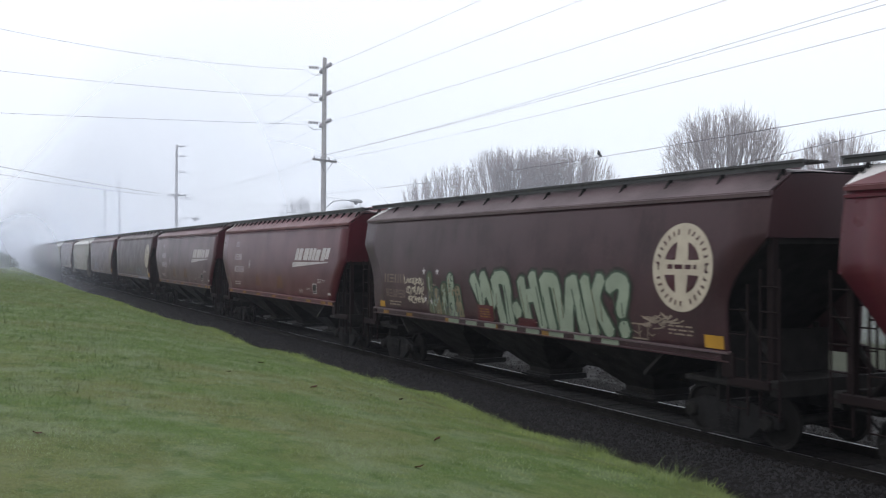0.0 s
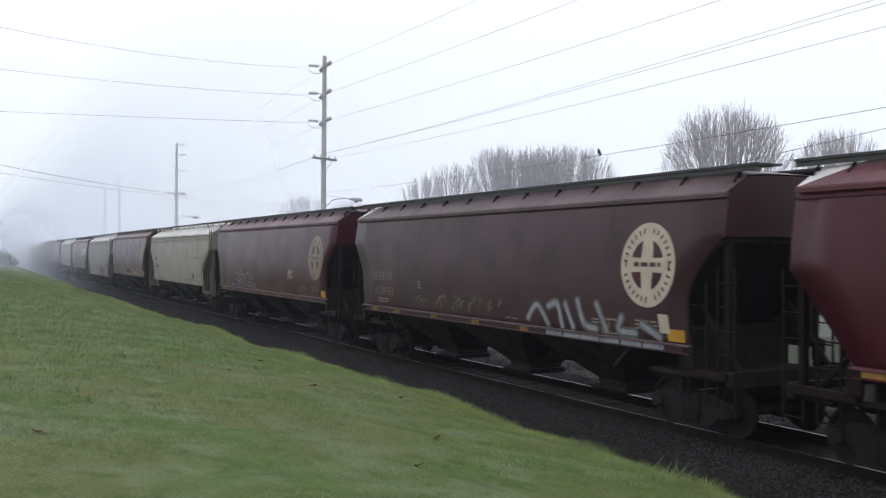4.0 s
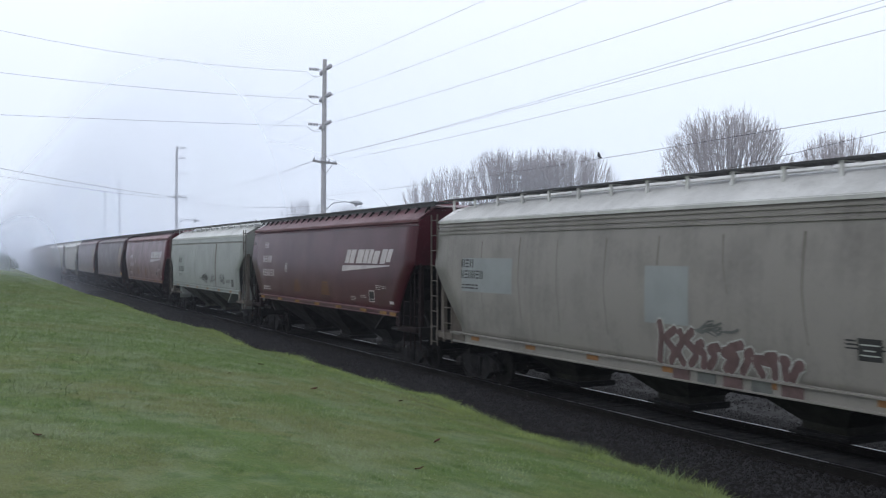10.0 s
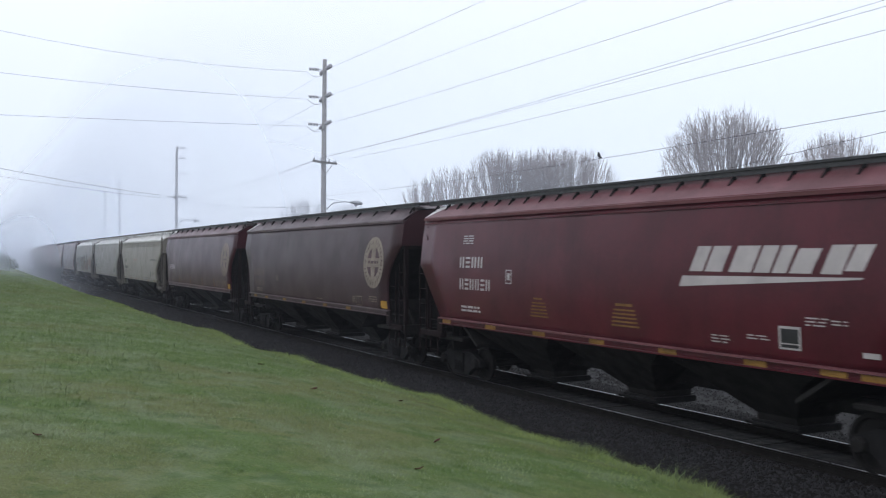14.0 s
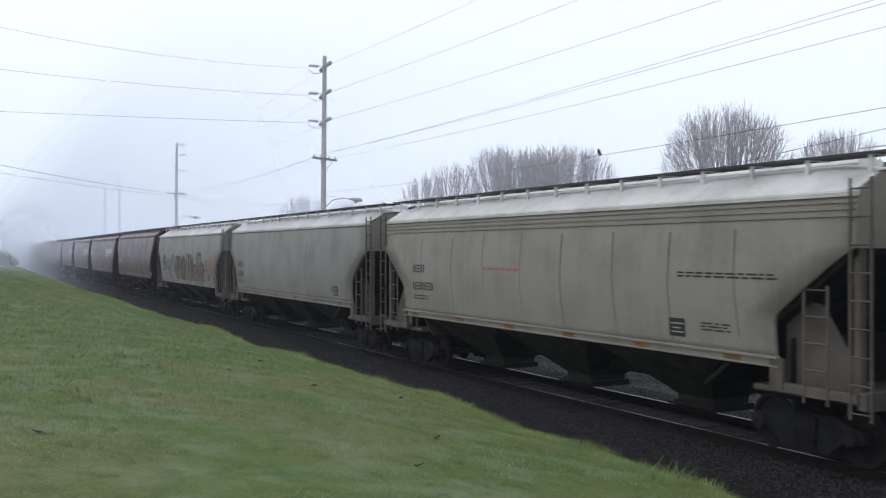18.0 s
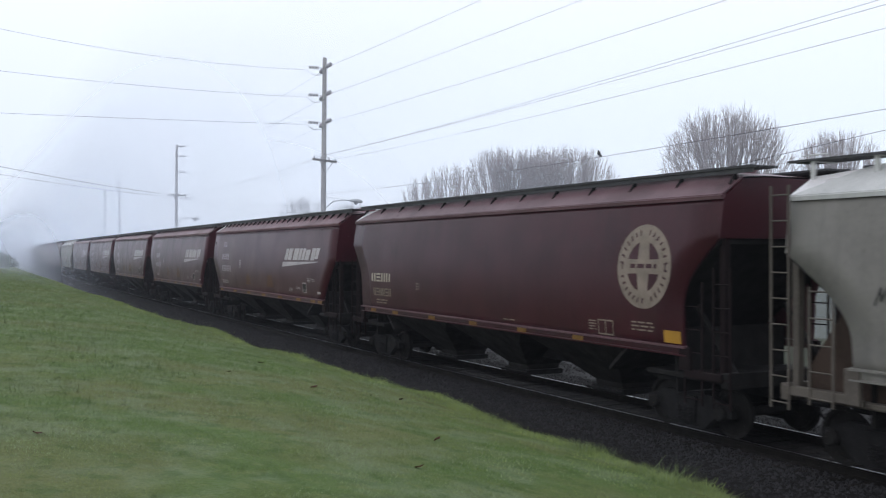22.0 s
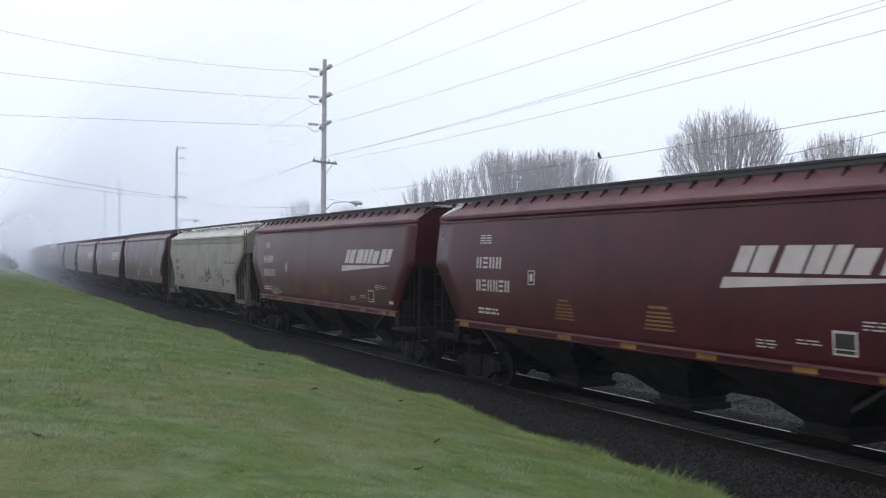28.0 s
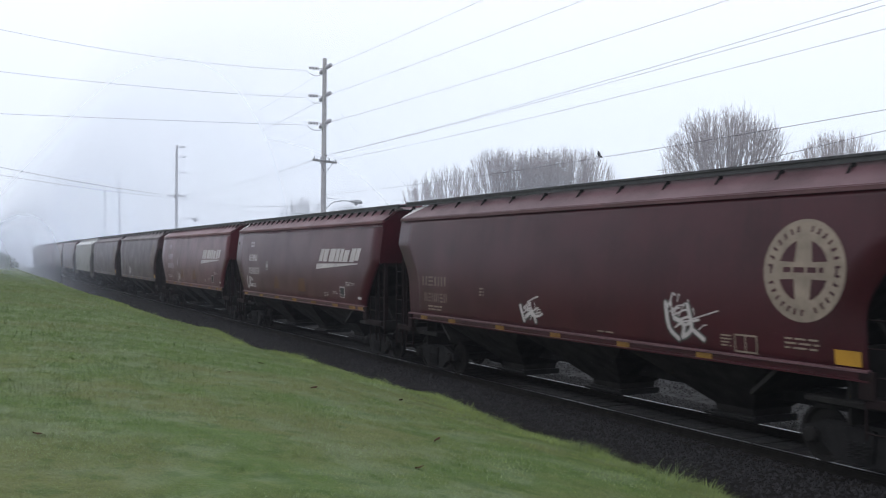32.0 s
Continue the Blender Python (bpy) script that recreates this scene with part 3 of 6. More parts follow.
def wire(a, b, sag, r=0.0065, label="thin dark overhead wire strung from a utility pole"):
    sh = Shape().tube(sag_line(a, b, sag), r, 4)
    return thing("overhead_wire", sh, M_WIRE, label, "wire", "overhead wires")


def utility_pole(x, y, z0, height, r0, r1, lean=(0, 0), arms=(), cross=None, lamp=None, label=""):
    root = thing("utility_pole", None, None, label, "utility pole", "utility poles", at=pose(x, y, z0, *lean))
    part("shaft", Shape().tube([(0, 0, -0.6), (0, 0, height * 0.5), (0, 0, height)], [r0, (r0 + r1) / 2, r1], 12), M_POLE, root)
    for z in arms:
        for d in ((-0.45, -1.0, 0.05), (-1.0, 0.1, -0.12), (1.0, 0.05, 0.12)):
            v = Vector(d).normalized()
            sh = Shape()
            pts = [v * 0.10 + Vector((0, 0, z)), v * 0.32 + Vector((0, 0, z))]
            sh.tube(pts, 0.018, 6)
            for i in range(7):
                c = v * (0.34 + 0.085 * i) + Vector((0, 0, z))
                sh.tube([c, c + v * 0.03, c + v * 0.07], [0.05, 0.125, 0.05], 8)
            part("strain_insulator", sh, M_INSUL, root, "ribbed grey porcelain insulator")
    if cross:
        z, half = cross
        part("crossarm", Shape().box(-0.06, 0.06, -half, half, z - 0.06, z + 0.06, 0.012), M_ARM, root, at=pose(0.2, 0, 0, 0, 0, 38))
        for sg in (-1, 1):
            part("brace", Shape().tube([(0.2, sg * half * 0.55, z - 0.05), (0.1, sg * 0.1, z - 0.62)], 0.018, 5), M_ARM, root, at=pose(0, 0, 0, 0, 0, 38))
        for yy in (-half * 0.93, -half * 0.35, half * 0.35, half * 0.93):
            part("pin_insulator", Shape().tube([(0, yy, z + 0.05), (0, yy, z + 0.1), (0, yy, z + 0.16), (0, yy, z + 0.2)], [0.02, 0.05, 0.055, 0.03], 8), M_INSUL, root, at=pose(0.2, 0, 0, 0, 0, 38))
    if lamp:
        z, ln, rz = lamp
        arm = Shape().tube([(0.1, 0, z - 0.25), (ln * 0.35, 0, z + 0.18), (ln * 0.75, 0, z + 0.28), (ln, 0, z + 0.24)], 0.03, 6)
        part("lamp_arm", arm, M_LAMPM, root, "curved metal bracket", at=pose(0, 0, 0, 0, 0, rz))
        part("stay_rod", Shape().tube([(0.1, 0, z + 0.45), (ln * 0.8, 0, z + 0.28)], 0.012, 4), M_LAMPM, root, at=pose(0, 0, 0, 0, 0, rz))
        hd = Shape().tube([(ln - 0.08, 0, z + 0.24), (ln + 0.08, 0, z + 0.24), (ln + 0.38, 0, z + 0.22), (ln + 0.62, 0, z + 0.18), (ln + 0.7, 0, z + 0.16)], [0.04, 0.085, 0.12, 0.095, 0.03], 10)
        h = part("lamp_head", hd, M_LAMPM, root, "grey cobra-head street lamp", at=pose(0, 0, 0, 0, 0, rz))
        part("lens", Shape().tube([(ln + 0.3, 0, z + 0.12), (ln + 0.3, 0, z + 0.04), (ln + 0.3, 0, z + 0.0)], [0.13, 0.11, 0.04], 10), M_INSUL, h)
    return root


P1, P2, P3, P4 = (-55.0, 19.7), (-95.6, 19.5), (-144.6, 21.7), (-164.0, 22.4)
GZ = -0.25
utility_pole(*P1, GZ, 14.85, 0.19, 0.12, (0, 1.5, 0), (14.25, 12.65, 11.05), (8.85, 1.25), (6.3, 1.6, 62), label="tall weathered wooden power pole with a crossarm and street lamp")
utility_pole(*P2, GZ, 13.7, 0.19, 0.11, (0, 2.0, 0), (), (8.9, 1.25), (6.5, 1.5, 62), label="wooden power pole with a crossarm, faint in the fog")
utility_pole(*P3, GZ, 13.4, 0.18, 0.11, (0, 0.5, 0), (), (8.6, 1.25), label="wooden power pole fading into the fog")
utility_pole(*P4, GZ, 13.4, 0.16, 0.10, label="thin bare wooden pole almost lost in the fog")
for z in (13.3, 12.35, 10.85):
    thing("pole_bracket", Shape().tube([(P2[0] + 0.45, P2[1] + 0.1, z - 0.02), (P2[0] + 0.55, P2[1] + 0.4, z), (P2[0] + 0.6, P2[1] + 0.8, z + 0.02)], [0.04, 0.06, 0.075], 6), M_INSUL,
          "grey standoff insulator bracket on the wooden pole", "insulator", "insulators of the pole")
for i, z in enumerate((14.0, 12.4, 10.8)):
    zz = GZ + z + 0.25
    wire((P1[0] + 0.95, P1[1] + 0.05, zz), (25, 19.6, zz + 0.3), 0.55)
    wire((P1[0] - 0.4, P1[1] - 0.9, zz - 0.05), (-53.8, -26, zz + (8.25, 3.0, -0.75)[i]), (2.6, 1.1, 0.2)[i], 0.007)
    wire((P1[0] - 0.95, P1[1] + 0.1, zz - 0.12), (P2[0] + 1.2, P2[1] - 0.3, 12.9 - 1.42 * i), 0.35)
    # slack jumper from the strain insulator back to the pole
    wire((P1[0] - 0.36, P1[1] - 0.82, zz - 0.05), (P1[0] + 0.5, P1[1], zz - 0.2), 0.28, 0.012, "short slack jumper wire at the head of the pole")
for z1, z2, sag, o in ((8.93, 10.82, 0.6, 0.1), (8.90, 10.41, 0.6, -0.1), (8.56, 10.1, 0.8, 0.0)):
    wire((P1[0], P1[1] + o, z1), (25, 19.6 + o, z2), sag, 0.0055)
    wire((P1[0], P1[1] + o, z1), (P2[0], P2[1] + o, z1 - 0.2), 0.4, 0.006)
for z in (14.1, 12.5, 10.9):
    sh = Shape().tube([(P1[0] + 0.05, P1[1] + 0.1, z), (-55.0, 32.7, -0.2)], 0.003, 4)
    thing("guy_wire", sh, M_WIRE, "thin steel guy wire bracing the wooden pole", "wire", "guy wires")
wire((P1[0], P1[1], 6.65), (25, 19.8, 8.32), 0.83)
wire((P1[0], P1[1] + 0.1, 3.0), (25, 19.8, 10.2), 0.35)
wire((P2[0], P2[1] - 0.8, 8.75), (-10, -21, 8.9), 0.75, 0.011, "thick dark overhead cable crossing above the railway")
wire((P2[0], P2[1] - 0.2, 8.5), (-12, -21, 8.2), 0.75, 0.007)
wire((P2[0], P2[1] - 0.8, 8.75), (P1[0], P1[1], 6.1), 0.5, 0.009, "thick dark overhead cable crossing above the railway")
wire((P2[0], P2[1], 8.5), (P1[0], P1[1], 5.6), 0.5, 0.007)
wire((P2[0], P2[1], 8.6), (P3[0], P3[1], 8.4), 0.5, 0.007)


# ---- bare trees ----
def bare_tree(x, y, height, width, seed, counts=(14, 4, 4), low=0.30, label="", z0=-0.2):
    """A trunk that forks low into fanning limbs; each limb splits into boughs, those into shoots with a few twigs."""
    rng = random.Random(seed)
    root = thing("bare_tree", None, None, label, "tree", "bare trees", at=pose(x, y, z0))
    fork = height * low * 0.55
    part("trunk", Shape().tube([(0, 0, -0.3), (0.03, 0.02, fork * 0.5), (0, 0, fork), (0.02, 0.0, fork * 1.2)], [0.30, 0.25, 0.26, 0.14], 10), M_BARK, root)
    o, half, base = Vector((0, 0, fork)), width * 0.5, height * 0.52

    def crown(px, py):
        # a point on the rounded, slightly uneven outline over a place in the unit disc
        k = 1.0 + 0.03 * noise.noise((px * 2.5 + seed, py * 2.5, 0.5))
        rr = min(math.hypot(px, py), 0.995)
        return Vector((px * half * k, py * half * k, base + (height - base) * (1 - rr ** 3.0) ** 0.5 * k))

    def bough(sh, a, b, r0, r1, sides, bow):
        # leaves its parent outwards, then bends up
        out = Vector((b.x - a.x, b.y - a.y, 0))
        m1 = a.lerp(b, 0.35) + out * bow + Vector((rng.gauss(0, 0.05), rng.gauss(0, 0.05), 0))
        m2 = a.lerp(b, 0.7) + out * bow * 0.8 + Vector((rng.gauss(0, 0.06), rng.gauss(0, 0.06), 0))
        sh.tube([a, m1, m2, b], [r0, r0 * 0.7 + r1 * 0.3, r0 * 0.35 + r1 * 0.65, r1], sides, sides > 3, False)
        return m1, m2

    def inside(px, py):
        r = math.hypot(px, py)
        return (px, py) if r < 1 else (px / r, py / r)

    limbs, shoots = Shape(), Shape()
    n1, n2, n3 = counts
    for i in range(n1):
        az, rr = 2.399963 * i + rng.uniform(-0.2, 0.2), math.sqrt((i + 0.5) / n1)
        c1 = (rr * math.cos(az), rr * math.sin(az))
        e1 = o + (crown(*c1) - o) * rng.uniform(0.40, 0.50)
        bough(limbs, o + Vector((0, 0, rng.uniform(-0.3, 0.3))), e1, 0.10, 0.055, 6, 0.10)
        for _ in range(n2):
            c2 = inside(c1[0] + rng.gauss(0, 0.13), c1[1] + rng.gauss(0, 0.13))
            e2 = o + (crown(*c2) - o) * rng.uniform(0.66, 0.78)
            q1, q2 = bough(limbs, e1, e2, 0.045, 0.026, 5, 0.06)
            for k in range(n3):
                c3 = inside(c2[0] + rng.gauss(0, 0.08), c2[1] + rng.gauss(0, 0.08))
                e3 = o + (crown(*c3) - o) * rng.uniform(0.92, 1.0)
                st = e2 if k < n3 - 1 else q2
                m1, m2 = bough(shoots, st, e3, 0.021, 0.008, 3, 0.08)
                d = (e3 - st).normalized()
                for _ in range(5):
                    f = rng.random()
                    q = m1.lerp(m2, f * 2) if f < 0.5 else m2.lerp(e3, f * 2 - 1)
                    dd = (d + Vector((rng.gauss(0, 0.36), rng.gauss(0, 0.36), rng.uniform(0.0, 0.3)))).normalized()
                    shoots.tube([q, q + dd * (e3 - st).length * rng.uniform(0.12, 0.28)], [0.010, 0.005], 3, False, False)
    part("limbs", limbs, M_BARK, root)
    me = bpy.data.meshes.new("crown")
    me.from_pydata(shoots.v, [], shoots.f)
    me.materials.append(M_TWIG)
    part("crown", me, None, root, "open crown of thin bare ascending shoots")
    return root


def spot(u, z):
    """Ground place at depth z metres from the camera along the bearing u (tangent right of its axis)."""
    a = radians(YAW)
    return -math.sin(a) * z + math.cos(a) * u * z, math.cos(a) * z + math.sin(a) * u * z


for u, z, h, w, seed, n, lab in ((0.287, 70, 13.5, 10.4, 3, (36, 4, 5), "large round-headed bare tree with fanning limbs"),
                                 (0.398, 80, 13.2, 8.6, 5, (24, 4, 5), "smaller bare round-headed tree"),
                                 (0.126, 82, 12.2, 9.2, 7, (28, 4, 5), "bare tree with a broad brush of upright shoots"),
                                 (0.094, 85, 12.3, 7.6, 8, (22, 4, 5), "bare tree with a broad brush of upright shoots"),
                                 (0.060, 84, 12.2, 8.0, 9, (25, 4, 5), "bare tree with a broad brush of upright shoots"),
                                 (0.010, 86, 11.0, 6.8, 12, (14, 4, 4), "bare tree with a broad brush of upright shoots"),
                                 (-0.018, 84, 10.0, 5.0, 13, (9, 4, 4), "low bare bushy tree"),
                                 (-0.142, 130, 10.8, 7.5, 14, (11, 4, 4), "distant bare tree faint in the fog"),
                                 (-0.095, 140, 10.6, 8.0, 15, (11, 4, 4), "distant bare tree faint in the fog")):
    X, Y = spot(u, z)
    bare_tree(X, Y, h, w, seed, n, label=lab)


def build_bird():
    X, Y = -27.55, 19.75
    root = thing("crow", None, None, "small black bird perched on the overhead wire", "bird", at=pose(X, Y, 6.50, 0, 0, 160) @ Matrix.Scale(0.8, 4))
    part("body", Shape().tube([(-0.16, 0, 0.02), (-0.08, 0, 0.07), (0.02, 0, 0.13), (0.08, 0, 0.2), (0.1, 0, 0.22)], [0.02, 0.055, 0.075, 0.05, 0.03], 10), M_BIRD, root)
    part("head", Shape().tube([(0.07, 0, 0.2), (0.1, 0, 0.245), (0.14, 0, 0.255)], [0.03, 0.045, 0.025], 10), M_BIRD, root)
    part("beak", Shape().tube([(0.14, 0, 0.255), (0.2, 0, 0.245)], [0.02, 0.004], 6), M_BIRD, root)
    part("tail", Shape().box(-0.34, -0.12, -0.03, 0.03, -0.02, 0.03, 0.005), M_BIRD, root)
    for sg in (-1, 1):
        part("leg", Shape().tube([(0, sg * 0.03, 0.09), (0.01, sg * 0.03, -0.02)], 0.006, 4), M_BIRD, root)


build_bird()


def build_bushes():
    rng = random.Random(21)
    for x, y, r in ((-151, 6.0, 2.3), (-146, 4.0, 1.8), (-158, 7.5, 2.0)):
        z0 = ground_z(x, y)
        root = thing("bush", None, None, "dark bush on the lawn, faint in the fog", "bush", "bushes", at=pose(x, y, z0))
        st = Shape()
        for _ in range(7):
            a = rng.uniform(0, 6.28)
            st.tube([(0, 0, -0.1), (math.cos(a) * r * 0.5, math.sin(a) * r * 0.5, r * 0.8)], [0.05, 0.02], 5)
        part("stems", st, M_BARK, root)
        lf = []
        for _ in range(1800):
            d = Vector((rng.gauss(0, 1), rng.gauss(0, 1), rng.gauss(0, 1))).normalized() * r * rng.uniform(0.5, 1.05)
            p = Vector((d.x, d.y, abs(d.z) * 0.95 + 0.05))
            a, b = [Vector((rng.gauss(0, 1), rng.gauss(0, 1), rng.gauss(0, 1))).normalized() * 0.11 for _ in range(2)]
            lf += [p - a, p + b, p + a]
        me = bpy.data.meshes.new("foliage")
        me.from_pydata([tuple(p) for p in lf], [], [(i, i + 1, i + 2) for i in range(0, len(lf), 3)])
        me.materials.append(M_BUSH)
        part("foliage", me, None, root)


build_bushes()


# ---- the grain cars ----
PITCH = 18.1
SILL, EAVE = 1.60, 4.08
HALF = 8.3
# height of the sill flange, depth of the sill, height of the eave and of the roof's crown
BUILD = {"modern": (1.60, 0.155, 4.18, 4.75), "classic": (1.60, 0.155, 4.19, 4.77), "ribbed": (1.60, 0.15, 4.08, 4.66),
         "round": (1.60, 0.17, 4.08, 4.66), "chamfered": (1.60, 0.15, 4.08, 4.66), "deep": (1.27, 0.24, 4.08, 4.66)}


def flank(z):
    """Half width of the body at height z: the sides bulge a little."""
    return 1.60 - (0.15 * ((z - 2.45) / 1.63) ** 2 if z > 2.45 else 0.05 * ((2.45 - z) / 0.9) ** 2)


def trim(kind, z):
    """Half length of the side sheet at height z: its lower corners are cut away."""
    if kind == "modern":
        t = min(max((2.95 - z) / 1.35, 0), 1)
        return HALF - 1.2 * t ** 0.85
    if kind == "classic":
        t = min(max((3.5 - z) / 1.2, 0), 1)
        return HALF - 0.85 * math.sin(t * math.pi / 2)
    if kind == "ribbed":
        t = min(max((3.3 - z) / 1.05, 0), 1)
        return HALF - 1.45 * t ** 0.9
    if kind == "chamfered":
        return HALF - 0.78 * min(max((3.1 - z) / 0.62, 0), 1)
    if kind == "deep":
        return HALF - 1.4 * min(max((2.9 - z) / 1.45, 0), 1)
    t = min(max((3.25 - z) / 1.6, 0), 1)
    return HALF - 1.25 * math.sin(min(t * 1.25, 1) * math.pi / 2)


def side_sheet(kind, sg):
    sh, nx = Shape(), 20
    SILL, _, EAVE, _ = BUILD[kind]
    zs = [SILL + (EAVE - SILL) * i / 22 for i in range(23)]
    outer, inner = [], []
    for z in zs:
        e = trim(kind, z)
        for i in range(nx + 1):
            x = -e + 2 * e * i / nx
            outer.append((x, sg * flank(z), z))
            inner.append((x, sg * (flank(z) - 0.05), z))
    n, m = nx + 1, len(zs)
    q = [(j * n + i, j * n + i + 1, (j + 1) * n + i + 1, (j + 1) * n + i) for j in range(m - 1) for i in range(nx)]
    k = len(outer)
    sh.add(outer + inner, q, True)
    sh.f += [tuple(i + k for i in f[::-1]) for f in q]
    sh.s += [True] * len(q)
    rim = [(j * n, (j + 1) * n) for j in range(m - 1)] + [(j * n + nx, (j + 1) * n + nx) for j in range(m - 1)]
    rim += [(i, i + 1) for i in range(nx)] + [((m - 1) * n + i, (m - 1) * n + i + 1) for i in range(nx)]
    sh.f += [(a, b, b + k, a + k) for a, b in rim]
    sh.s += [False] * len(rim)
    return sh


def hull_parts(root, kind, paint, hopper_paint):
    """The body and running gear of one car; returns its wheelsets."""
    grey = kind in ("ribbed", "round", "deep", "chamfered")
    SILL, depth, EAVE, TOP = BUILD[kind]
    # side paint with the sky's light on the roof painted in
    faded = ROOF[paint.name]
    for sg in (-1, 1):
        part("side_sheet", side_sheet(kind, sg), paint, root)
        # eave lip and side sill
        w = flank(EAVE)
        lip = Shape().prism_x([(sg * (w - 0.03), EAVE - 0.02), (sg * (w + 0.05), EAVE - 0.03), (sg * (w + 0.06), EAVE + 0.035), (sg * (w - 0.02), EAVE + 0.06)], -HALF, HALF)
        if kind == "modern":
            rib = Shape().prism_x([(sg * (w + 0.0), EAVE - 0.14), (sg * (w + 0.05), EAVE - 0.13), (sg * (w + 0.05), EAVE - 0.085), (sg * (w + 0.0), EAVE - 0.075)], -HALF, HALF)
            part("eave_rib", rib, paint, root)
        if kind in ("ribbed", "deep"):
            for dz in (0.10, 0.20, 0.30):
                w2 = flank(EAVE - dz)
                rib = Shape().prism_x([(sg * (w2 - 0.02), EAVE - dz - 0.035), (sg * (w2 + 0.035), EAVE - dz - 0.02), (sg * (w2 + 0.035), EAVE - dz + 0.02), (sg * (w2 - 0.02), EAVE - dz + 0.035)], -HALF, HALF)
                part("eave_rib", rib, paint, root)
        if paint is M_PALE:
            part("eave_fascia", Shape().prism_x([(sg * (flank(3.8) - 0.01), 3.80), (sg * (flank(3.8) + 0.012), 3.80), (sg * (flank(3.82) + 0.03), 3.83), (sg * (w + 0.03), EAVE - 0.035), (sg * (w - 0.01), EAVE - 0.035)], -HALF, HALF), paint, root)
            part("fascia_joint", Shape().prism_x([(sg * (flank(3.76) - 0.01), 3.76), (sg * (flank(3.76) + 0.006), 3.76), (sg * (flank(3.79) + 0.006), 3.79), (sg * (flank(3.79) - 0.01), 3.79)], -HALF, HALF), M_STAIN, root)
        # the lip's highlight line is painted with the lighter roof colour
        part("eave_lip", lip, faded, root, "eave strip with its sky highlight put into the colour")
        ws = flank(SILL)
        e = trim(kind, SILL) + (0.6 if kind == "deep" else 0.05)
        sill = Shape().prism_x([(sg * (ws - 0.05), SILL - depth), (sg * (ws + 0.03), SILL - depth), (sg * (ws + 0.03), SILL - depth + 0.025), (sg * (ws - 0.005), SILL - depth + 0.035),
                                (sg * (ws - 0.005), SILL - 0.02), (sg * (ws - 0.05), SILL - 0.02)], -e, e)
        part("side_sill", sill, paint, root)
        # on red and brown cars the flange's highlight is painted in too
        fl = Shape().prism_x([(sg * (ws - 0.03), SILL - 0.018), (sg * (ws + 0.06), SILL - 0.018), (sg * (ws + 0.06), SILL + 0.012), (sg * (ws - 0.03), SILL + 0.03)], -e, e)
        part("sill_flange", fl, paint if grey else faded, root)
        for ex in (-1, 1):
            # drop of the sill at the car's ends, steps below
            xb, xt = ex * trim(kind, SILL), ex * 8.35
            st = Shape()
            x0, x1 = sorted((xb - ex * 0.12, xb + ex * 0.14))
            st.box(x0, x1, *sorted((sg * (ws - 0.05), sg * (ws + 0.025))), 1.08 if grey else 1.2, SILL, 0.01)
            x0, x1 = sorted((xb, xt))
            st.box(x0, x1, *sorted((sg * (ws - 0.16), sg * ws)), 1.08, 1.22, 0.01)
            part("end_step_beam", st, M_DUSTY if grey else M_ENDSHADE, root)
    # roof: two slopes and a flat crown
    w = flank(EAVE) + 0.03
    roof = Shape()
    hip, ends = HALF - 0.95, HALF - 0.02
    for sg in (-1, 1):
        roof.add([(-ends, sg * w, EAVE), (ends, sg * w, EAVE), (ends, sg * w, EAVE + 0.06), (-ends, sg * w, EAVE + 0.06)], [(0, 1, 2, 3)])
        roof.add([(-ends, sg * w, EAVE + 0.06), (ends, sg * w, EAVE + 0.06), (hip, sg * 1.0, TOP - 0.16), (-hip, sg * 1.0, TOP - 0.16)], [(0, 1, 2, 3)])
        roof.add([(-hip, sg * 1.0, TOP - 0.16), (hip, sg * 1.0, TOP - 0.16), (hip, sg * 0.55, TOP - 0.06), (-hip, sg * 0.55, TOP - 0.06)], [(0, 1, 2, 3)])
        for ex in (-1, 1):
            roof.add([(ex * hip, sg * 1.0, TOP - 0.16), (ex * ends, sg * 1.0, EAVE + 0.36), (ex * ends, sg * 0.55, EAVE + 0.39), (ex * hip, sg * 0.55, TOP - 0.06)], [(0, 1, 2, 3)])
            # folded corner gusset where the slope meets the end
            v = [(ex * ends, sg * w, EAVE + 0.062), (ex * hip, sg * 1.0, TOP - 0.158), (ex * ends, sg * 1.0, EAVE + 0.36)]
            # only the -x end carries the painted glint
            part("roof_gusset", Shape().add(v + [(x, y, z - 0.03) for x, y, z in v], [(0, 1, 2), (5, 4, 3), (0, 3, 4, 1), (1, 4, 5, 2), (2, 5, 3, 0)]), M_GLINT if ex < 0 else faded, root, "corner fold with a painted sky glint" if ex < 0 else "")
    roof.add([(-hip, -0.55, TOP - 0.06), (hip, -0.55, TOP - 0.06), (hip, 0.55, TOP - 0.06), (-hip, 0.55, TOP - 0.06)], [(0, 1, 2, 3)])
    for ex in (-1, 1):
        roof.add([(ex * hip, -0.55, TOP - 0.06), (ex * hip, 0.55, TOP - 0.06), (ex * ends, 0.55, EAVE + 0.39), (ex * ends, -0.55, EAVE + 0.39)], [(0, 1, 2, 3)])
    part("roof", roof, faded, root, "sloping roof with the sky's brightness put into the colour")
    # trough hatch along the crown
    for i in range(4):
        x = -5.55 + 3.7 * i
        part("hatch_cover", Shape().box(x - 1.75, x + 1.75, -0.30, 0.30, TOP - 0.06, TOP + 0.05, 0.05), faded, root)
    # running boards on brackets
    zb = TOP + 0.015 if grey else TOP - 0.085
    for sg in (-1, 1):
        bd = Shape()
        yb = 0.86
        for k in range(4):
            y = sg * (yb - 0.24 + 0.16 * k)
            bd.box(-8.65, 8.65, y - 0.055, y + 0.055, zb, zb + 0.035)
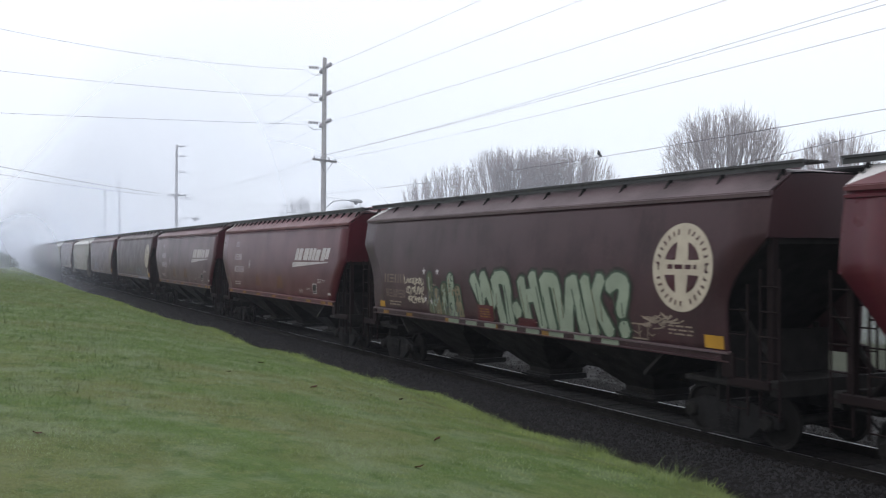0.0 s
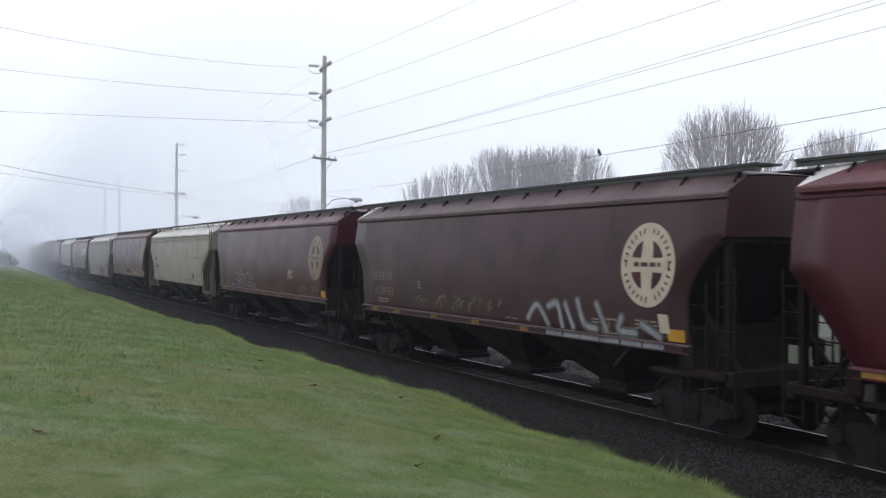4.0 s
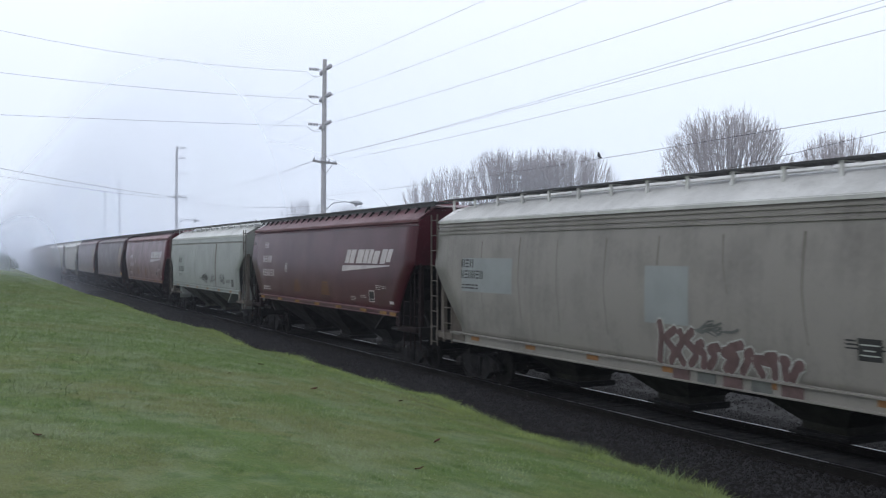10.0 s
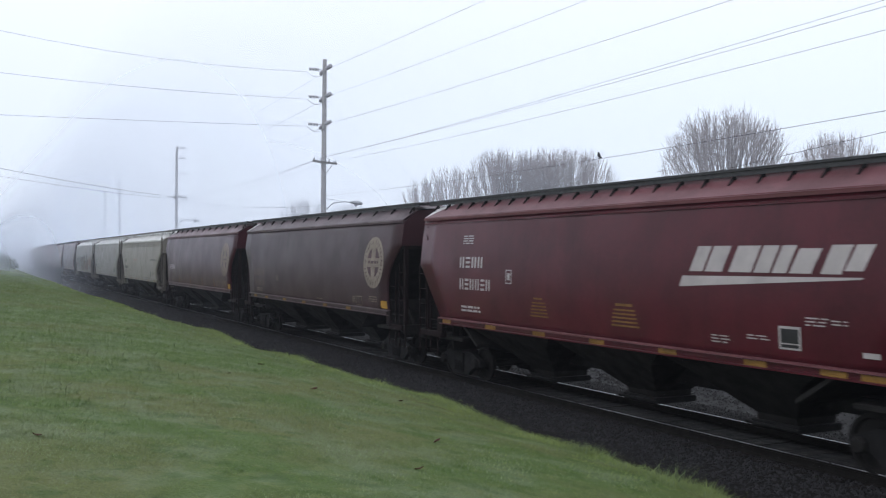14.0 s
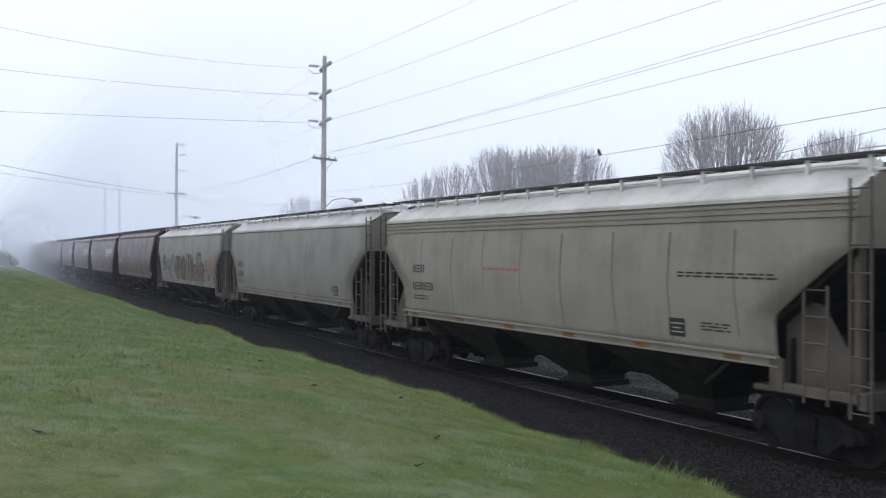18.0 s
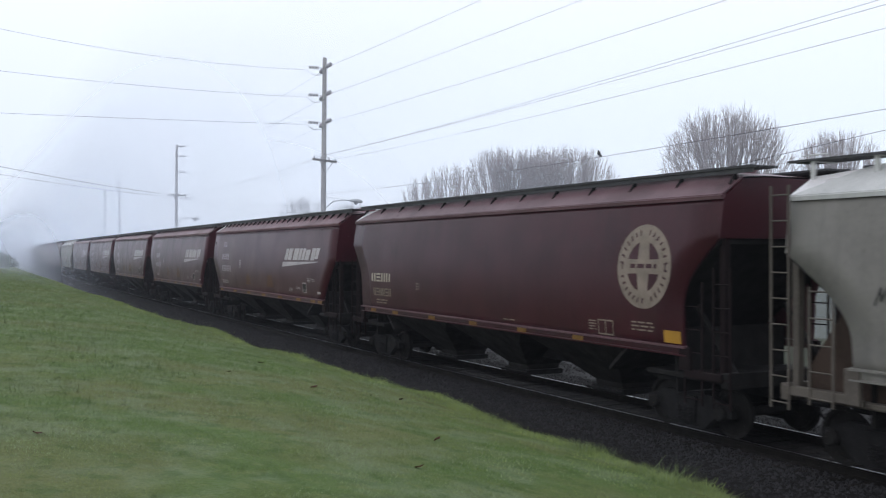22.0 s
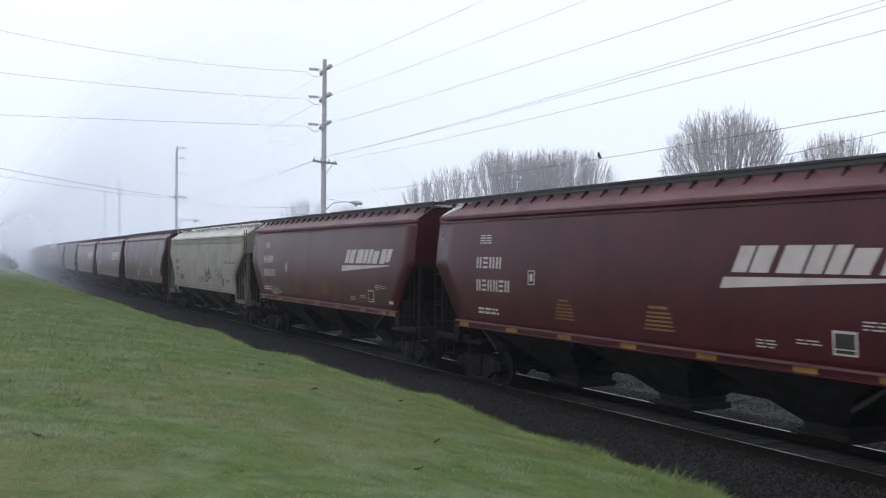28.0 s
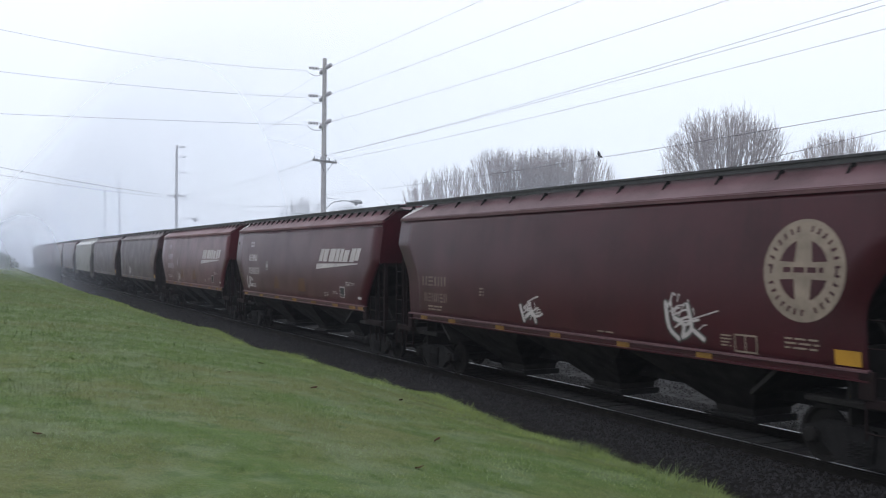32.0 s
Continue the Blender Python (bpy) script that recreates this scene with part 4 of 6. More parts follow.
        if not grey:
            bd.box(-8.65, 8.65, *sorted((sg * 1.10, sg * 1.125)), zb - 0.085, zb + 0.045)
        part("running_board", bd, M_WALK, root, "dark grated walkway")
        # the modern count also covers shadows that fall between the posts
        count = 15 if grey else (13 if kind == "classic" else 25)
        for i in range(count):
            x = -8.2 + 16.4 * i / (count - 1)
            br = Shape()
            yo = sg * 1.08
            if grey:
                br.box(x - 0.04, x + 0.04, *sorted((yo - 0.02, yo + 0.02)), EAVE + 0.28, zb)
                br.tube([(x, sg * 0.6, zb), (x, yo, zb)], 0.02, 4, False)
            else:
                br.box(x - 0.03, x + 0.03, *sorted((yo - 0.012, yo + 0.012)), EAVE + 0.26, zb)
                # dark slanted strut, added in place of the post's diagonal shadow
                br.tube([(x, yo, zb - 0.06), (x, sg * 1.22, EAVE + 0.235)], 0.026, 4, False)
            part("board_bracket", br, faded if grey else M_SOOT, root)
    # grab rails at the ends of the walkways
    for ex in (-1, 1) if grey else ():
        for sg in (-1, 1):
            part("grab_rail", Shape().tube([(ex * 7.95, sg * 1.05, zb + 0.03), (ex * 7.95, sg * 1.05, zb + 0.10), (ex * 8.45, sg * 1.05, zb + 0.10), (ex * 8.45, sg * 1.05, zb + 0.03)], 0.012, 5, False),
                 faded, root, "thin bent grab rail")
    # ends: upper wall, slope sheet, posts, platform
    for ex in (-1, 1):
        zc = {"modern": 2.95, "classic": 3.5, "ribbed": 3.3, "round": 3.25, "deep": 2.9, "chamfered": 3.25}[kind]
        pr = [(-flank(z), z) for z in (zc, (zc + EAVE) / 2, EAVE)] + [(-1.0, EAVE + 0.33), (-0.55, EAVE + 0.36), (0.55, EAVE + 0.36), (1.0, EAVE + 0.33)] + [(flank(z), z) for z in (EAVE, (zc + EAVE) / 2, zc)]
        x0, x1 = sorted((ex * (HALF + 0.01), ex * (HALF - 0.06)))
        part("end_wall", Shape().prism_x(pr, x0, x1), paint, root)
        xs, xb = ex * (HALF - 0.05), ex * 5.2
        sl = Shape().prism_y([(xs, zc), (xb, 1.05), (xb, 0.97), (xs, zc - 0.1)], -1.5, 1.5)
        # near-black colour stands in for shade inside the open end
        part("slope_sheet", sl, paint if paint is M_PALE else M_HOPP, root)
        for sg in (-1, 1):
            part("corner_post", Shape().box(*sorted((ex * (HALF - 0.12), ex * HALF)), *sorted((sg * 1.3, sg * 1.42)), 1.1, zc + 0.1, 0.01), M_DUSTY if grey else M_ENDSHADE, root)
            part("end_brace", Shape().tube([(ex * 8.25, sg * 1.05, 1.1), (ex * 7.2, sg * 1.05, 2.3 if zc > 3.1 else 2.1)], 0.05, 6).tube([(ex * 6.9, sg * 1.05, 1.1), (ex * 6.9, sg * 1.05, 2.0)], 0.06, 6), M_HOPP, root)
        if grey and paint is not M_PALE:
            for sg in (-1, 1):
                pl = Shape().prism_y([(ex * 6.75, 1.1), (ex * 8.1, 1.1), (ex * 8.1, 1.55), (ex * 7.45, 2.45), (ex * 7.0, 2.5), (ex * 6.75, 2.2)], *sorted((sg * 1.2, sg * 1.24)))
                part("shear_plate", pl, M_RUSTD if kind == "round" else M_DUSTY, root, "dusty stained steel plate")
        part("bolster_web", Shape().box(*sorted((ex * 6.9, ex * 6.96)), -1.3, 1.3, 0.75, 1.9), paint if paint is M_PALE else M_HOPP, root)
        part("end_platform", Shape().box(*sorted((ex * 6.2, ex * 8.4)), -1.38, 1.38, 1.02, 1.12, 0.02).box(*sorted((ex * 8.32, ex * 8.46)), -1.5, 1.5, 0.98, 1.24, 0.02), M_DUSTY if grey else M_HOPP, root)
        # ladders at the near and far corner
        for sg in (-1, 1):
            col = M_DUSTY if grey else M_ENDSHADE
            spots = [(ex * 8.42, 0.85, 4.3, 0.36) if grey else (ex * 8.32, 0.62, 3.0, 0.40)]
            if paint is not M_PALE:
                spots.append((ex * 7.62, 0.98 if grey else 0.62, 2.75, 0.44))
            for x, z0, z1, xw in spots:
                ld = Shape()
                y = sg * (1.56 if grey else 1.5)
                for dx in (-xw / 2, xw / 2):
                    ld.box(x + dx - 0.016, x + dx + 0.016, y - 0.016, y + 0.016, z0, z1)
                k = int((z1 - z0 - 0.15) / 0.40)
                for i in range(k + 1):
                    z = z0 + 0.1 + 0.40 * i
                    ld.tube([(x - xw / 2, y, z), (x + xw / 2, y, z)], 0.014, 5)
                part("ladder", ld, col, root)
        # coupler and brake gear
        cp = Shape().box(*sorted((ex * 8.2, ex * 8.85)), -0.1, 0.1, 0.76, 0.96, 0.03).box(*sorted((ex * 8.75, ex * 9.06)), -0.16, 0.16, 0.70, 1.0, 0.05)
        part("coupler", cp, M_SOOT, root)
        part("air_hose", Shape().tube([(ex * 8.5, 0.35, 0.75), (ex * 8.75, 0.3, 0.5), (ex * 8.98, 0.18, 0.42)], 0.025, 6), M_SOOT, root)
    part("brake_wheel", Shape().tube([(-HALF - 0.12 + 0.0 * k, 0.5 + 0.25 * math.cos(k * math.pi / 8), 2.5 + 0.25 * math.sin(k * math.pi / 8)) for k in range(17)], 0.02, 5)
         .tube([(-HALF - 0.12, 0.25, 2.5), (-HALF - 0.12, 0.75, 2.5)], 0.015, 4).tube([(-HALF, 0.5, 2.5), (-HALF - 0.12, 0.5, 2.5)], 0.03, 6), M_SOOT, root)
    # centre sill and hoppers
    part("centre_sill", Shape().box(-8.2, 8.2, -0.22, 0.22, 0.72, 1.02, 0.02), M_SOOT, root)
    hc = (-3.75, 0.0, 3.75)
    for x in hc:
        h = Shape()
        t, b = 1.93, 0.46
        v = []
        for z, hx, hy in ((1.60, t - 0.07, 1.5), (1.44, t - 0.10, 1.48), (1.16, t - 0.66, 1.2), (0.52, b, 0.46), (0.40, b, 0.44)):
            v += [(x - hx, -hy, z), (x + hx, -hy, z), (x + hx, hy, z), (x - hx, hy, z)]
        f = [(r * 4 + i, r * 4 + (i + 1) % 4, r * 4 + 4 + (i + 1) % 4, r * 4 + 4 + i) for r in range(4) for i in range(4)] + [(0, 3, 2, 1), (16, 17, 18, 19)]
        h.add(v, f)
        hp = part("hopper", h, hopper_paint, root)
        part("outlet_gate", Shape().box(x - 0.55, x + 0.55, -0.50, 0.50, 0.28, 0.40, 0.02).tube([(x - 0.62, -0.56, 0.34), (x + 0.62, -0.56, 0.34)], 0.03, 6), M_SOOT, hp)
    part("air_reservoir", Shape().tube([(-6.9, -0.75, 1.35), (-6.8, -0.75, 1.35), (-5.9, -0.75, 1.35), (-5.8, -0.75, 1.35)], [0.08, 0.2, 0.2, 0.08], 12), M_SOOT, root)
    return bogies(root)


WHEEL_R = 0.457
GEAR = {}


def bogies(root):
    """Two bogies, each with side frames, springs and two wheelsets."""
    if not GEAR:
        fr = {}
        for sg in (-1, 1):
            y = sg * 1.0
            prof = [(-1.12, 0.56), (-1.12, 0.40), (-0.72, 0.36), (-0.45, 0.14), (0.45, 0.14), (0.72, 0.36), (1.12, 0.40), (1.12, 0.56), (0.6, 0.74), (-0.6, 0.74)]
            s = Shape().prism_y(prof, y - 0.06, y + 0.06)
            s.prism_y([(-0.22, 0.2), (0.22, 0.2), (0.26, 0.68), (-0.26, 0.68)], y - 0.11, y + 0.11)
            fr[sg] = s.mesh("side_frame", M_SOOT)
            cap = Shape().lathe_y([(0.0, y + sg * 0.16), (0.10, y + sg * 0.16), (0.13, y + sg * 0.12), (0.13, y - sg * 0.02), (0.0, y - sg * 0.02)], 0, WHEEL_R, 12)
            fr[(sg, "cap")] = cap.mesh("bearing_cap", M_HOPP)
            spg = Shape()
            for cx in (-0.14, 0.0, 0.14):
                spg.tube([(cx + 0.05 * math.cos(k * 1.2), y + sg * 0.11 + 0.05 * math.sin(k * 1.2), 0.22 + 0.011 * k) for k in range(26)], 0.011, 4)
            fr[(sg, "spring")] = spg.mesh("spring_nest", M_SOOT)
        ws = Shape()
        for sg in (-1, 1):
            yi, yo = sg * 0.68, sg * 0.815
            ws.lathe_y([(0.0, yo), (0.10, yo), (0.13, yo - sg * 0.02), (0.16, yo - sg * 0.05), (0.36, yo - sg * 0.06), (0.39, yo), (0.452, yo)], 0, 0, 24)
            ws.lathe_y([(0.39, yi), (0.36, yi + sg * 0.03), (0.16, yi + sg * 0.04), (0.0, yi)], 0, 0, 24)
        ws.tube([(0, -0.95, 0), (0, 0.95, 0)], 0.085, 10)
        for k in range(3):
            a = 2 * math.pi * k / 3
            for sg in (-1, 1):
                ws.tube([(0.05 * math.cos(a), sg * 0.80, 0.05 * math.sin(a)), (0.05 * math.cos(a), sg * 0.84, 0.05 * math.sin(a))], 0.014, 6)
        GEAR["wheelset"] = ws.mesh("wheelset", M_HOPP)
        GEAR["bolster"] = Shape().box(-0.18, 0.18, -1.0, 1.0, 0.42, 0.70, 0.05).tube([(0, 0, 0.68), (0, 0, 0.9)], 0.3, 12).mesh("bolster", M_SOOT)
        GEAR["rig"] = Shape().box(-0.42, -0.36, -0.75, 0.75, 0.35, 0.5).box(0.36, 0.42, -0.75, 0.75, 0.35, 0.5).mesh("brake_beam", M_SOOT)
        GEAR.update(fr)
    out = []
    for ex in (-1, 1):
        bg = part("bogie", GEAR["bolster"], None, root, at=pose(ex * 6.95, 0, 0))
        for sg in (-1, 1):
            part("side_frame", GEAR[sg], None, bg)
            for dx in (-0.89, 0.89):
                part("bearing_cap", GEAR[(sg, "cap")], None, bg, at=pose(dx, 0, 0))
            part("spring_nest", GEAR[(sg, "spring")], None, bg)
        part("brake_beam", GEAR["rig"], None, bg)
        for dx in (-0.89, 0.89):
            part("wheelset", GEAR["wheelset"], None, bg, at=pose(dx, 0, WHEEL_R))
    return out


# ---- markings: thin shapes that lie on the bulging side ----
def slab(poly, z0, z1):
    """The slice of a convex polygon (x, z) between two heights."""
    for lim, keep in ((z0, 1), (z1, -1)):
        res = []
        for i, p in enumerate(poly):
            q = poly[(i + 1) % len(poly)]
            a, b = (p[1] - lim) * keep >= 0, (q[1] - lim) * keep >= 0
            if a:
                res.append(p)
            if a != b:
                t = (lim - p[1]) / (q[1] - p[1])
                res.append((p[0] + (q[0] - p[0]) * t, lim))
        poly = res
        if len(poly) < 3:
            return []
    return poly


def decal(polys, lift=0.006):
    """Convex polygons (x, z) laid on the near side of a car, following its curve."""
    sh = Shape()
    for num, poly in enumerate(polys):
        num = (num % 24) * 0.0001
        lo, hi = min(p[1] for p in poly), max(p[1] for p in poly)
        k = max(1, int((hi - lo) / 0.12 + 0.999))
        for i in range(k):
            pc = slab(poly, lo + (hi - lo) * i / k, lo + (hi - lo) * (i + 1) / k)
            if len(pc) >= 3:
                sh.add([(x, -flank(z) - lift - num, z) for x, z in pc], [tuple(range(len(pc)))])
    return sh


def rect(x0, x1, z0, z1, slant=0.0):
    return [(x0, z0), (x1, z0), (x1 + slant, z1), (x0 + slant, z1)]


def stroke(pts, w):
    """A painted line of width w through points (x, z)."""
    out = []
    for (a, b), (c, d) in zip(pts, pts[1:]):
        ln = math.hypot(c - a, d - b) or 1e-6
        nx, nz = -(d - b) / ln * w / 2, (c - a) / ln * w / 2
        ex, ez = (c - a) / ln * w * 0.3, (d - b) / ln * w * 0.3
        out.append([(a + nx - ex, b + nz - ez), (a - nx - ex, b - nz - ez), (c - nx + ex, d - nz + ez), (c + nx + ex, d + nz + ez)])
    return out


def oval(cx, cz, rx, rz, n=20):
    return [(cx + rx * math.cos(2 * math.pi * i / n), cz + rz * math.sin(2 * math.pi * i / n)) for i in range(n)]


def ring(cx, cz, r0, r1, n=32, a0=0.0, a1=2 * math.pi):
    out = []
    for i in range(n):
        a, b = a0 + (a1 - a0) * i / n, a0 + (a1 - a0) * (i + 1) / n
        out.append([(cx + r0 * math.cos(a), cz + r0 * math.sin(a)), (cx + r1 * math.cos(a), cz + r1 * math.sin(a)),
                    (cx + r1 * math.cos(b), cz + r1 * math.sin(b)), (cx + r0 * math.cos(b), cz + r0 * math.sin(b))])
    return out


def bars(x, z, widths, h, gap=0.07):
    """A row of upright bars in place of characters."""
    out = []
    for i, w in enumerate(widths):
        if i % 3 == 1:
            out += [rect(x, x + w, z + h * k, z + h * (k + 0.2)) for k in (0.0, 0.4, 0.8)]
        else:
            out += [rect(x, x + w * 0.36, z, z + h), rect(x + w * 0.66, x + w, z, z + h)]
        x += w + gap
    return out


def lines(x, z, w, n, h=0.035, gap=0.035, seed=0):
    """Rows of small unreadable stencilling as broken bars."""
    rng = random.Random(seed)
    out = []
    for i in range(n):
        a = x
        while a < x + w * 0.92:
            b = min(a + rng.uniform(0.1, 0.3), x + w)
            out.append(rect(a, b, z - i * (h + gap) - h, z - i * (h + gap)))
            a = b + 0.05
    return out


def mark_modern(car, mx=-6.4):
    logo = []
    for i, w in enumerate((0.88, 0.98, 0.86, 0.84)):
        # four slanted blocks, each split by narrow slits
        x, z0, z1 = 2.84 + i * 0.98, 2.97, 3.40
        k = (0.42, 0.56, 0.38, 0.50)[i]
        logo += [rect(x, x + k * w - 0.03, z0, z1, 0.20), rect(x + k * w + 0.03, x + w - 0.06, z0 + (0.05 if i == 3 else 0), z1 - (0.05 if i == 2 else 0), 0.20)]
    logo.append([(2.58, 2.70), (2.66, 2.89), (6.58, 2.93), (6.53, 2.90)])
    part("side_emblem", decal(logo), M_WHITE, car, "off-white slanted block emblem over a long wedge")
    part("reporting_mark", decal(bars(mx, 2.92, (0.235,) * 4, 0.27, 0.085)), M_WHITE, car, "white painted bars")
    part("car_number", decal(bars(mx + 0.03, 2.38, (0.20,) * 6, 0.27, 0.075)), M_WHITE, car, "white painted bars")
    part("stencilling", decal(lines(mx + 0.1, 1.98, 1.0, 2, 0.05, 0.04, 2) + lines(3.4, 1.92, 0.45, 3, 0.022, 0.03, 3) + lines(4.25, 1.98, 0.5, 2, 0.02, 0.03, 13) + [rect(6.55, 6.85, 1.80, 1.88)] + lines(mx + 0.1, 3.72, 0.55, 4, 0.03, 0.03, 5)
                            + [rect(-3.6, -3.32, 2.58, 2.60), rect(-3.6, -3.32, 2.88, 2.90), rect(-3.6, -3.57, 2.6, 2.88), rect(-3.35, -3.32, 2.6, 2.88), rect(-3.52, -3.4, 2.66, 2.82)]
                            + lines(5.5, 2.32, 0.45, 3, 0.022, 0.03, 6) + lines(6.0, 2.30, 0.3, 2, 0.02, 0.03, 16)), M_WHITE, car, "small white stencilling")
    part("stencilling", decal([rect(4.95, 5.40, 1.80, 2.16)]), M_WHITE, car)
    part("stencil_window", decal([rect(4.99, 5.36, 1.90, 2.12), rect(4.99, 5.36, 1.83, 1.88)], 0.009), M_BLACKP, car)
    part("ochre_stencil", decal([rect(-2.35, -2.0, 2.27, 2.31)] + [rect(-2.42 - 0.02 * k, -1.88 + 0.03 * k, 2.18 - 0.072 * k, 2.212 - 0.072 * k) for k in range(5)] + [rect(0.68, 1.22, 2.27, 2.32)] + [rect(0.62 - 0.02 * k, 1.30 + 0.03 * k, 2.18 - 0.075 * k, 2.214 - 0.075 * k) for k in range(5)]), M_OCHRE, car, "dull ochre stencilled block")
    tape_row(car, (-6.75, -4.4, -2.2, 0.0, 2.2, 4.4, 6.0, 6.75), 0.5, M_YELL)


def tape_row(car, xs, w, m, sill=SILL):
    for x in xs:
        sh = Shape().box(x - w / 2, x + w / 2, -flank(sill) - 0.010, -flank(sill) - 0.004, sill - 0.128, sill - 0.032)
        part("reflective_strip", sh, m, car)


def mark_classic(car, m=M_CREAM, tape=M_YELL):
    cx, cz = 6.35, 3.0
    part("round_emblem", decal([oval(cx, cz, 0.78, 0.78, 40)], 0.004), m, car, "round faded cream emblem with a cross")
    dk = []
    for i in range(30):
        a = 2 * math.pi * (i + 0.5) / 30
        if i % 8 != 7:
            dk += ring(cx, cz, 0.590, 0.685, 2, a - 0.04, a + 0.02) + (ring(cx, cz, 0.590, 0.615, 2, a + 0.02, a + 0.06) if i % 3 else [])
    for k in range(4):
        a = math.pi / 4 + k * math.pi / 2
        ux, uz = (1 if math.cos(a) > 0 else -1), (1 if math.sin(a) > 0 else -1)
        arc = [(cx + ux * 0.47 * math.cos(t), cz + uz * 0.47 * math.sin(t)) for t in (0.30, 0.55, 0.8, 1.05, 1.27)]
        dk.append([(cx + ux * 0.17, cz + uz * 0.13)] + arc)
    for ux in (-1, 1):
        dk.append(rect(cx + ux * 0.62 - 0.02, cx + ux * 0.62 + 0.02, cz - 0.05, cz + 0.05))
    dk += lines(cx - 0.38, cz + 0.05, 0.76, 1, 0.08, 0, 3)
    part("emblem_cutouts", decal(dk, 0.008), M_BROWN, car, "dark brown parts of the emblem")
    part("reporting_mark", decal(bars(-6.62, 2.39, (0.29,) * 4, 0.25, 0.07)), M_CREAM3, car, "faded cream bars")
    part("car_number", decal(bars(-6.5, 1.97, (0.175,) * 6, 0.23, 0.05)), M_CREAM3, car, "faded cream bars")
    part("stencilling", decal(lines(-6.3, 1.87, 0.8, 2, 0.04, 0.04, 2) + lines(6.0, 1.98, 0.66, 3, 0.03, 0.04, 3) + lines(-3.5, 2.42, 0.22, 3, 0.04, 0.035, 8) + lines(1.2, 1.74, 0.6, 1, 0.03, 0.03, 5)
                            + [rect(4.93, 5.43, 1.65, 1.68), rect(4.93, 5.43, 1.92, 1.95), rect(4.93, 4.96, 1.68, 1.92), rect(5.40, 5.43, 1.68, 1.92), rect(5.16, 5.19, 1.68, 1.92)]
                            + lines(4.62, 1.92, 0.25, 4, 0.025, 0.03, 6)), M_CREAM2, car, "small faded stencilling")
    part("yellow_panel", decal([rect(6.92, 7.38, 1.65, 1.87)]), M_SIGNY, car, "yellow rectangular sticker")
    tape_row(car, (-6.6, -5.0, -2.6, -0.3, 2.0, 4.2), 0.24 if tape is M_DIM else 0.38, tape)


# mark and number of the grey cars: start, height of both rows, characters, their width and height
GREY_MARKS = {8: (-6.8, 2.93, 2.66, 3, 6, 0.15, 0.2), 10: (-5.8, 2.78, 2.30, 3, 6, 0.21, 0.27), 15: (-6.8, 2.56, 2.13, 4, 5, 0.16, 0.23),
              16: (-6.4, 2.76, 2.33, 4, 5, 0.16, 0.23), 23: (-6.3, 2.75, 2.33, 4, 5, 0.16, 0.24)}


def mark_grey(car, seed, red=True, tape=M_ORNG):
    rng = random.Random(seed)
    mx, mz, nz, n1, n2, cw, ch = GREY_MARKS.get(seed, (-6.25, 2.67, 2.2, 3, 6, 0.165, 0.21))
    part("reporting_mark", decal(bars(mx, mz, (cw * 1.15,) * n1, ch, 0.05)), M_BLACKP, car, "black painted bars")
    part("car_number", decal(bars(mx, nz, (cw,) * n2, ch, 0.045)), M_BLACKP, car, "black painted bars")
    wx = {8: 5.42, 10: 6.15, 15: 5.42, 16: 5.48}.get(seed, 4.38)
    dk = lines(mx + 0.05, nz - 0.14, 0.85, 2, 0.035, 0.04, seed) + [rect(wx, wx + 0.42, 1.76, 2.08)] + lines(5.2, 2.05, 0.7, 3, 0.025, 0.03, seed + 1)
    if red:
        rx, rz = (-0.8, 2.52) if seed == 23 else (-2.4, 2.86)
        dk += lines(4.6, 2.9, 2.3, 2, 0.03, 0.03, seed + 2) + (lines(-0.5, 2.1, 1.25, 4, 0.03, 0.045, seed + 6) if seed == 23 else [])
        part("red_stencil", decal(lines(rx, rz, 1.75, 1, 0.055, 0.03, seed + 3)), M_TAPER, car, "faded red stencilled line")
    part("stencilling", decal(dk), M_BLACKP, car, "small black stencilling")
    part("stencil_window", decal([rect(wx + 0.04, wx + 0.38, 1.98, 2.0), rect(wx + 0.04, wx + 0.38, 1.83, 1.85), rect(wx + 0.1, wx + 0.3, 1.9, 1.92)], 0.009), M_PATCHW, car)
    few = seed in (10, 15, 16)
    for i in range(3 if few else 8):
        x = -5.75 + (4.1 if few else 1.68) * i + rng.uniform(-0.06, 0.06)
        z1 = EAVE - 0.42 - rng.uniform(0, 0.1)
        z0 = rng.uniform(1.66, 1.9) if rng.random() < 0.7 else rng.uniform(2.3, 2.8)
        w0, bow, zm = rng.uniform(0.02, 0.04), rng.uniform(-0.04, 0.04), (z0 + z1) / 2
        # thin at the top, a little wider and bent towards the foot
        run = [[(x - w0 * 0.5, zm), (x + w0 * 0.5, zm), (x + w0 * 0.9 + bow, z1), (x - w0 * 0.9 + bow, z1)], [(x + 0.12 - w0 * 0.3, z0), (x + 0.12 + w0 * 0.4, z0), (x + w0 * 0.5, zm), (x - w0 * 0.5, zm)]]
        part("rust_run", decal(run, 0.003), M_STAIN, car, "vertical run-off stain")
    tape_row(car, (-6.2, -3.6, -1.2, 1.2, 3.6, 5.9), 0.4, tape, 1.27 if seed == 8 else SILL)


def rounded(path, n=4):
    """The path with its corners rounded, as a hand would spray it."""
    if len(path) < 3:
        return path
    ends, out = [path[0]] + list(path) + [path[-1]], []
    for a, b, c, d in zip(ends, ends[1:], ends[2:], ends[3:]):
        for i in range(n):
            t = i / n
            out.append(tuple(0.5 * (2 * q + (r - p) * t + (2 * p - 5 * q + 4 * r - e) * t ** 2 + (3 * q - p - 3 * r + e) * t ** 3) for p, q, r, e in zip(a, b, c, d)))
    return out + [path[-1]]


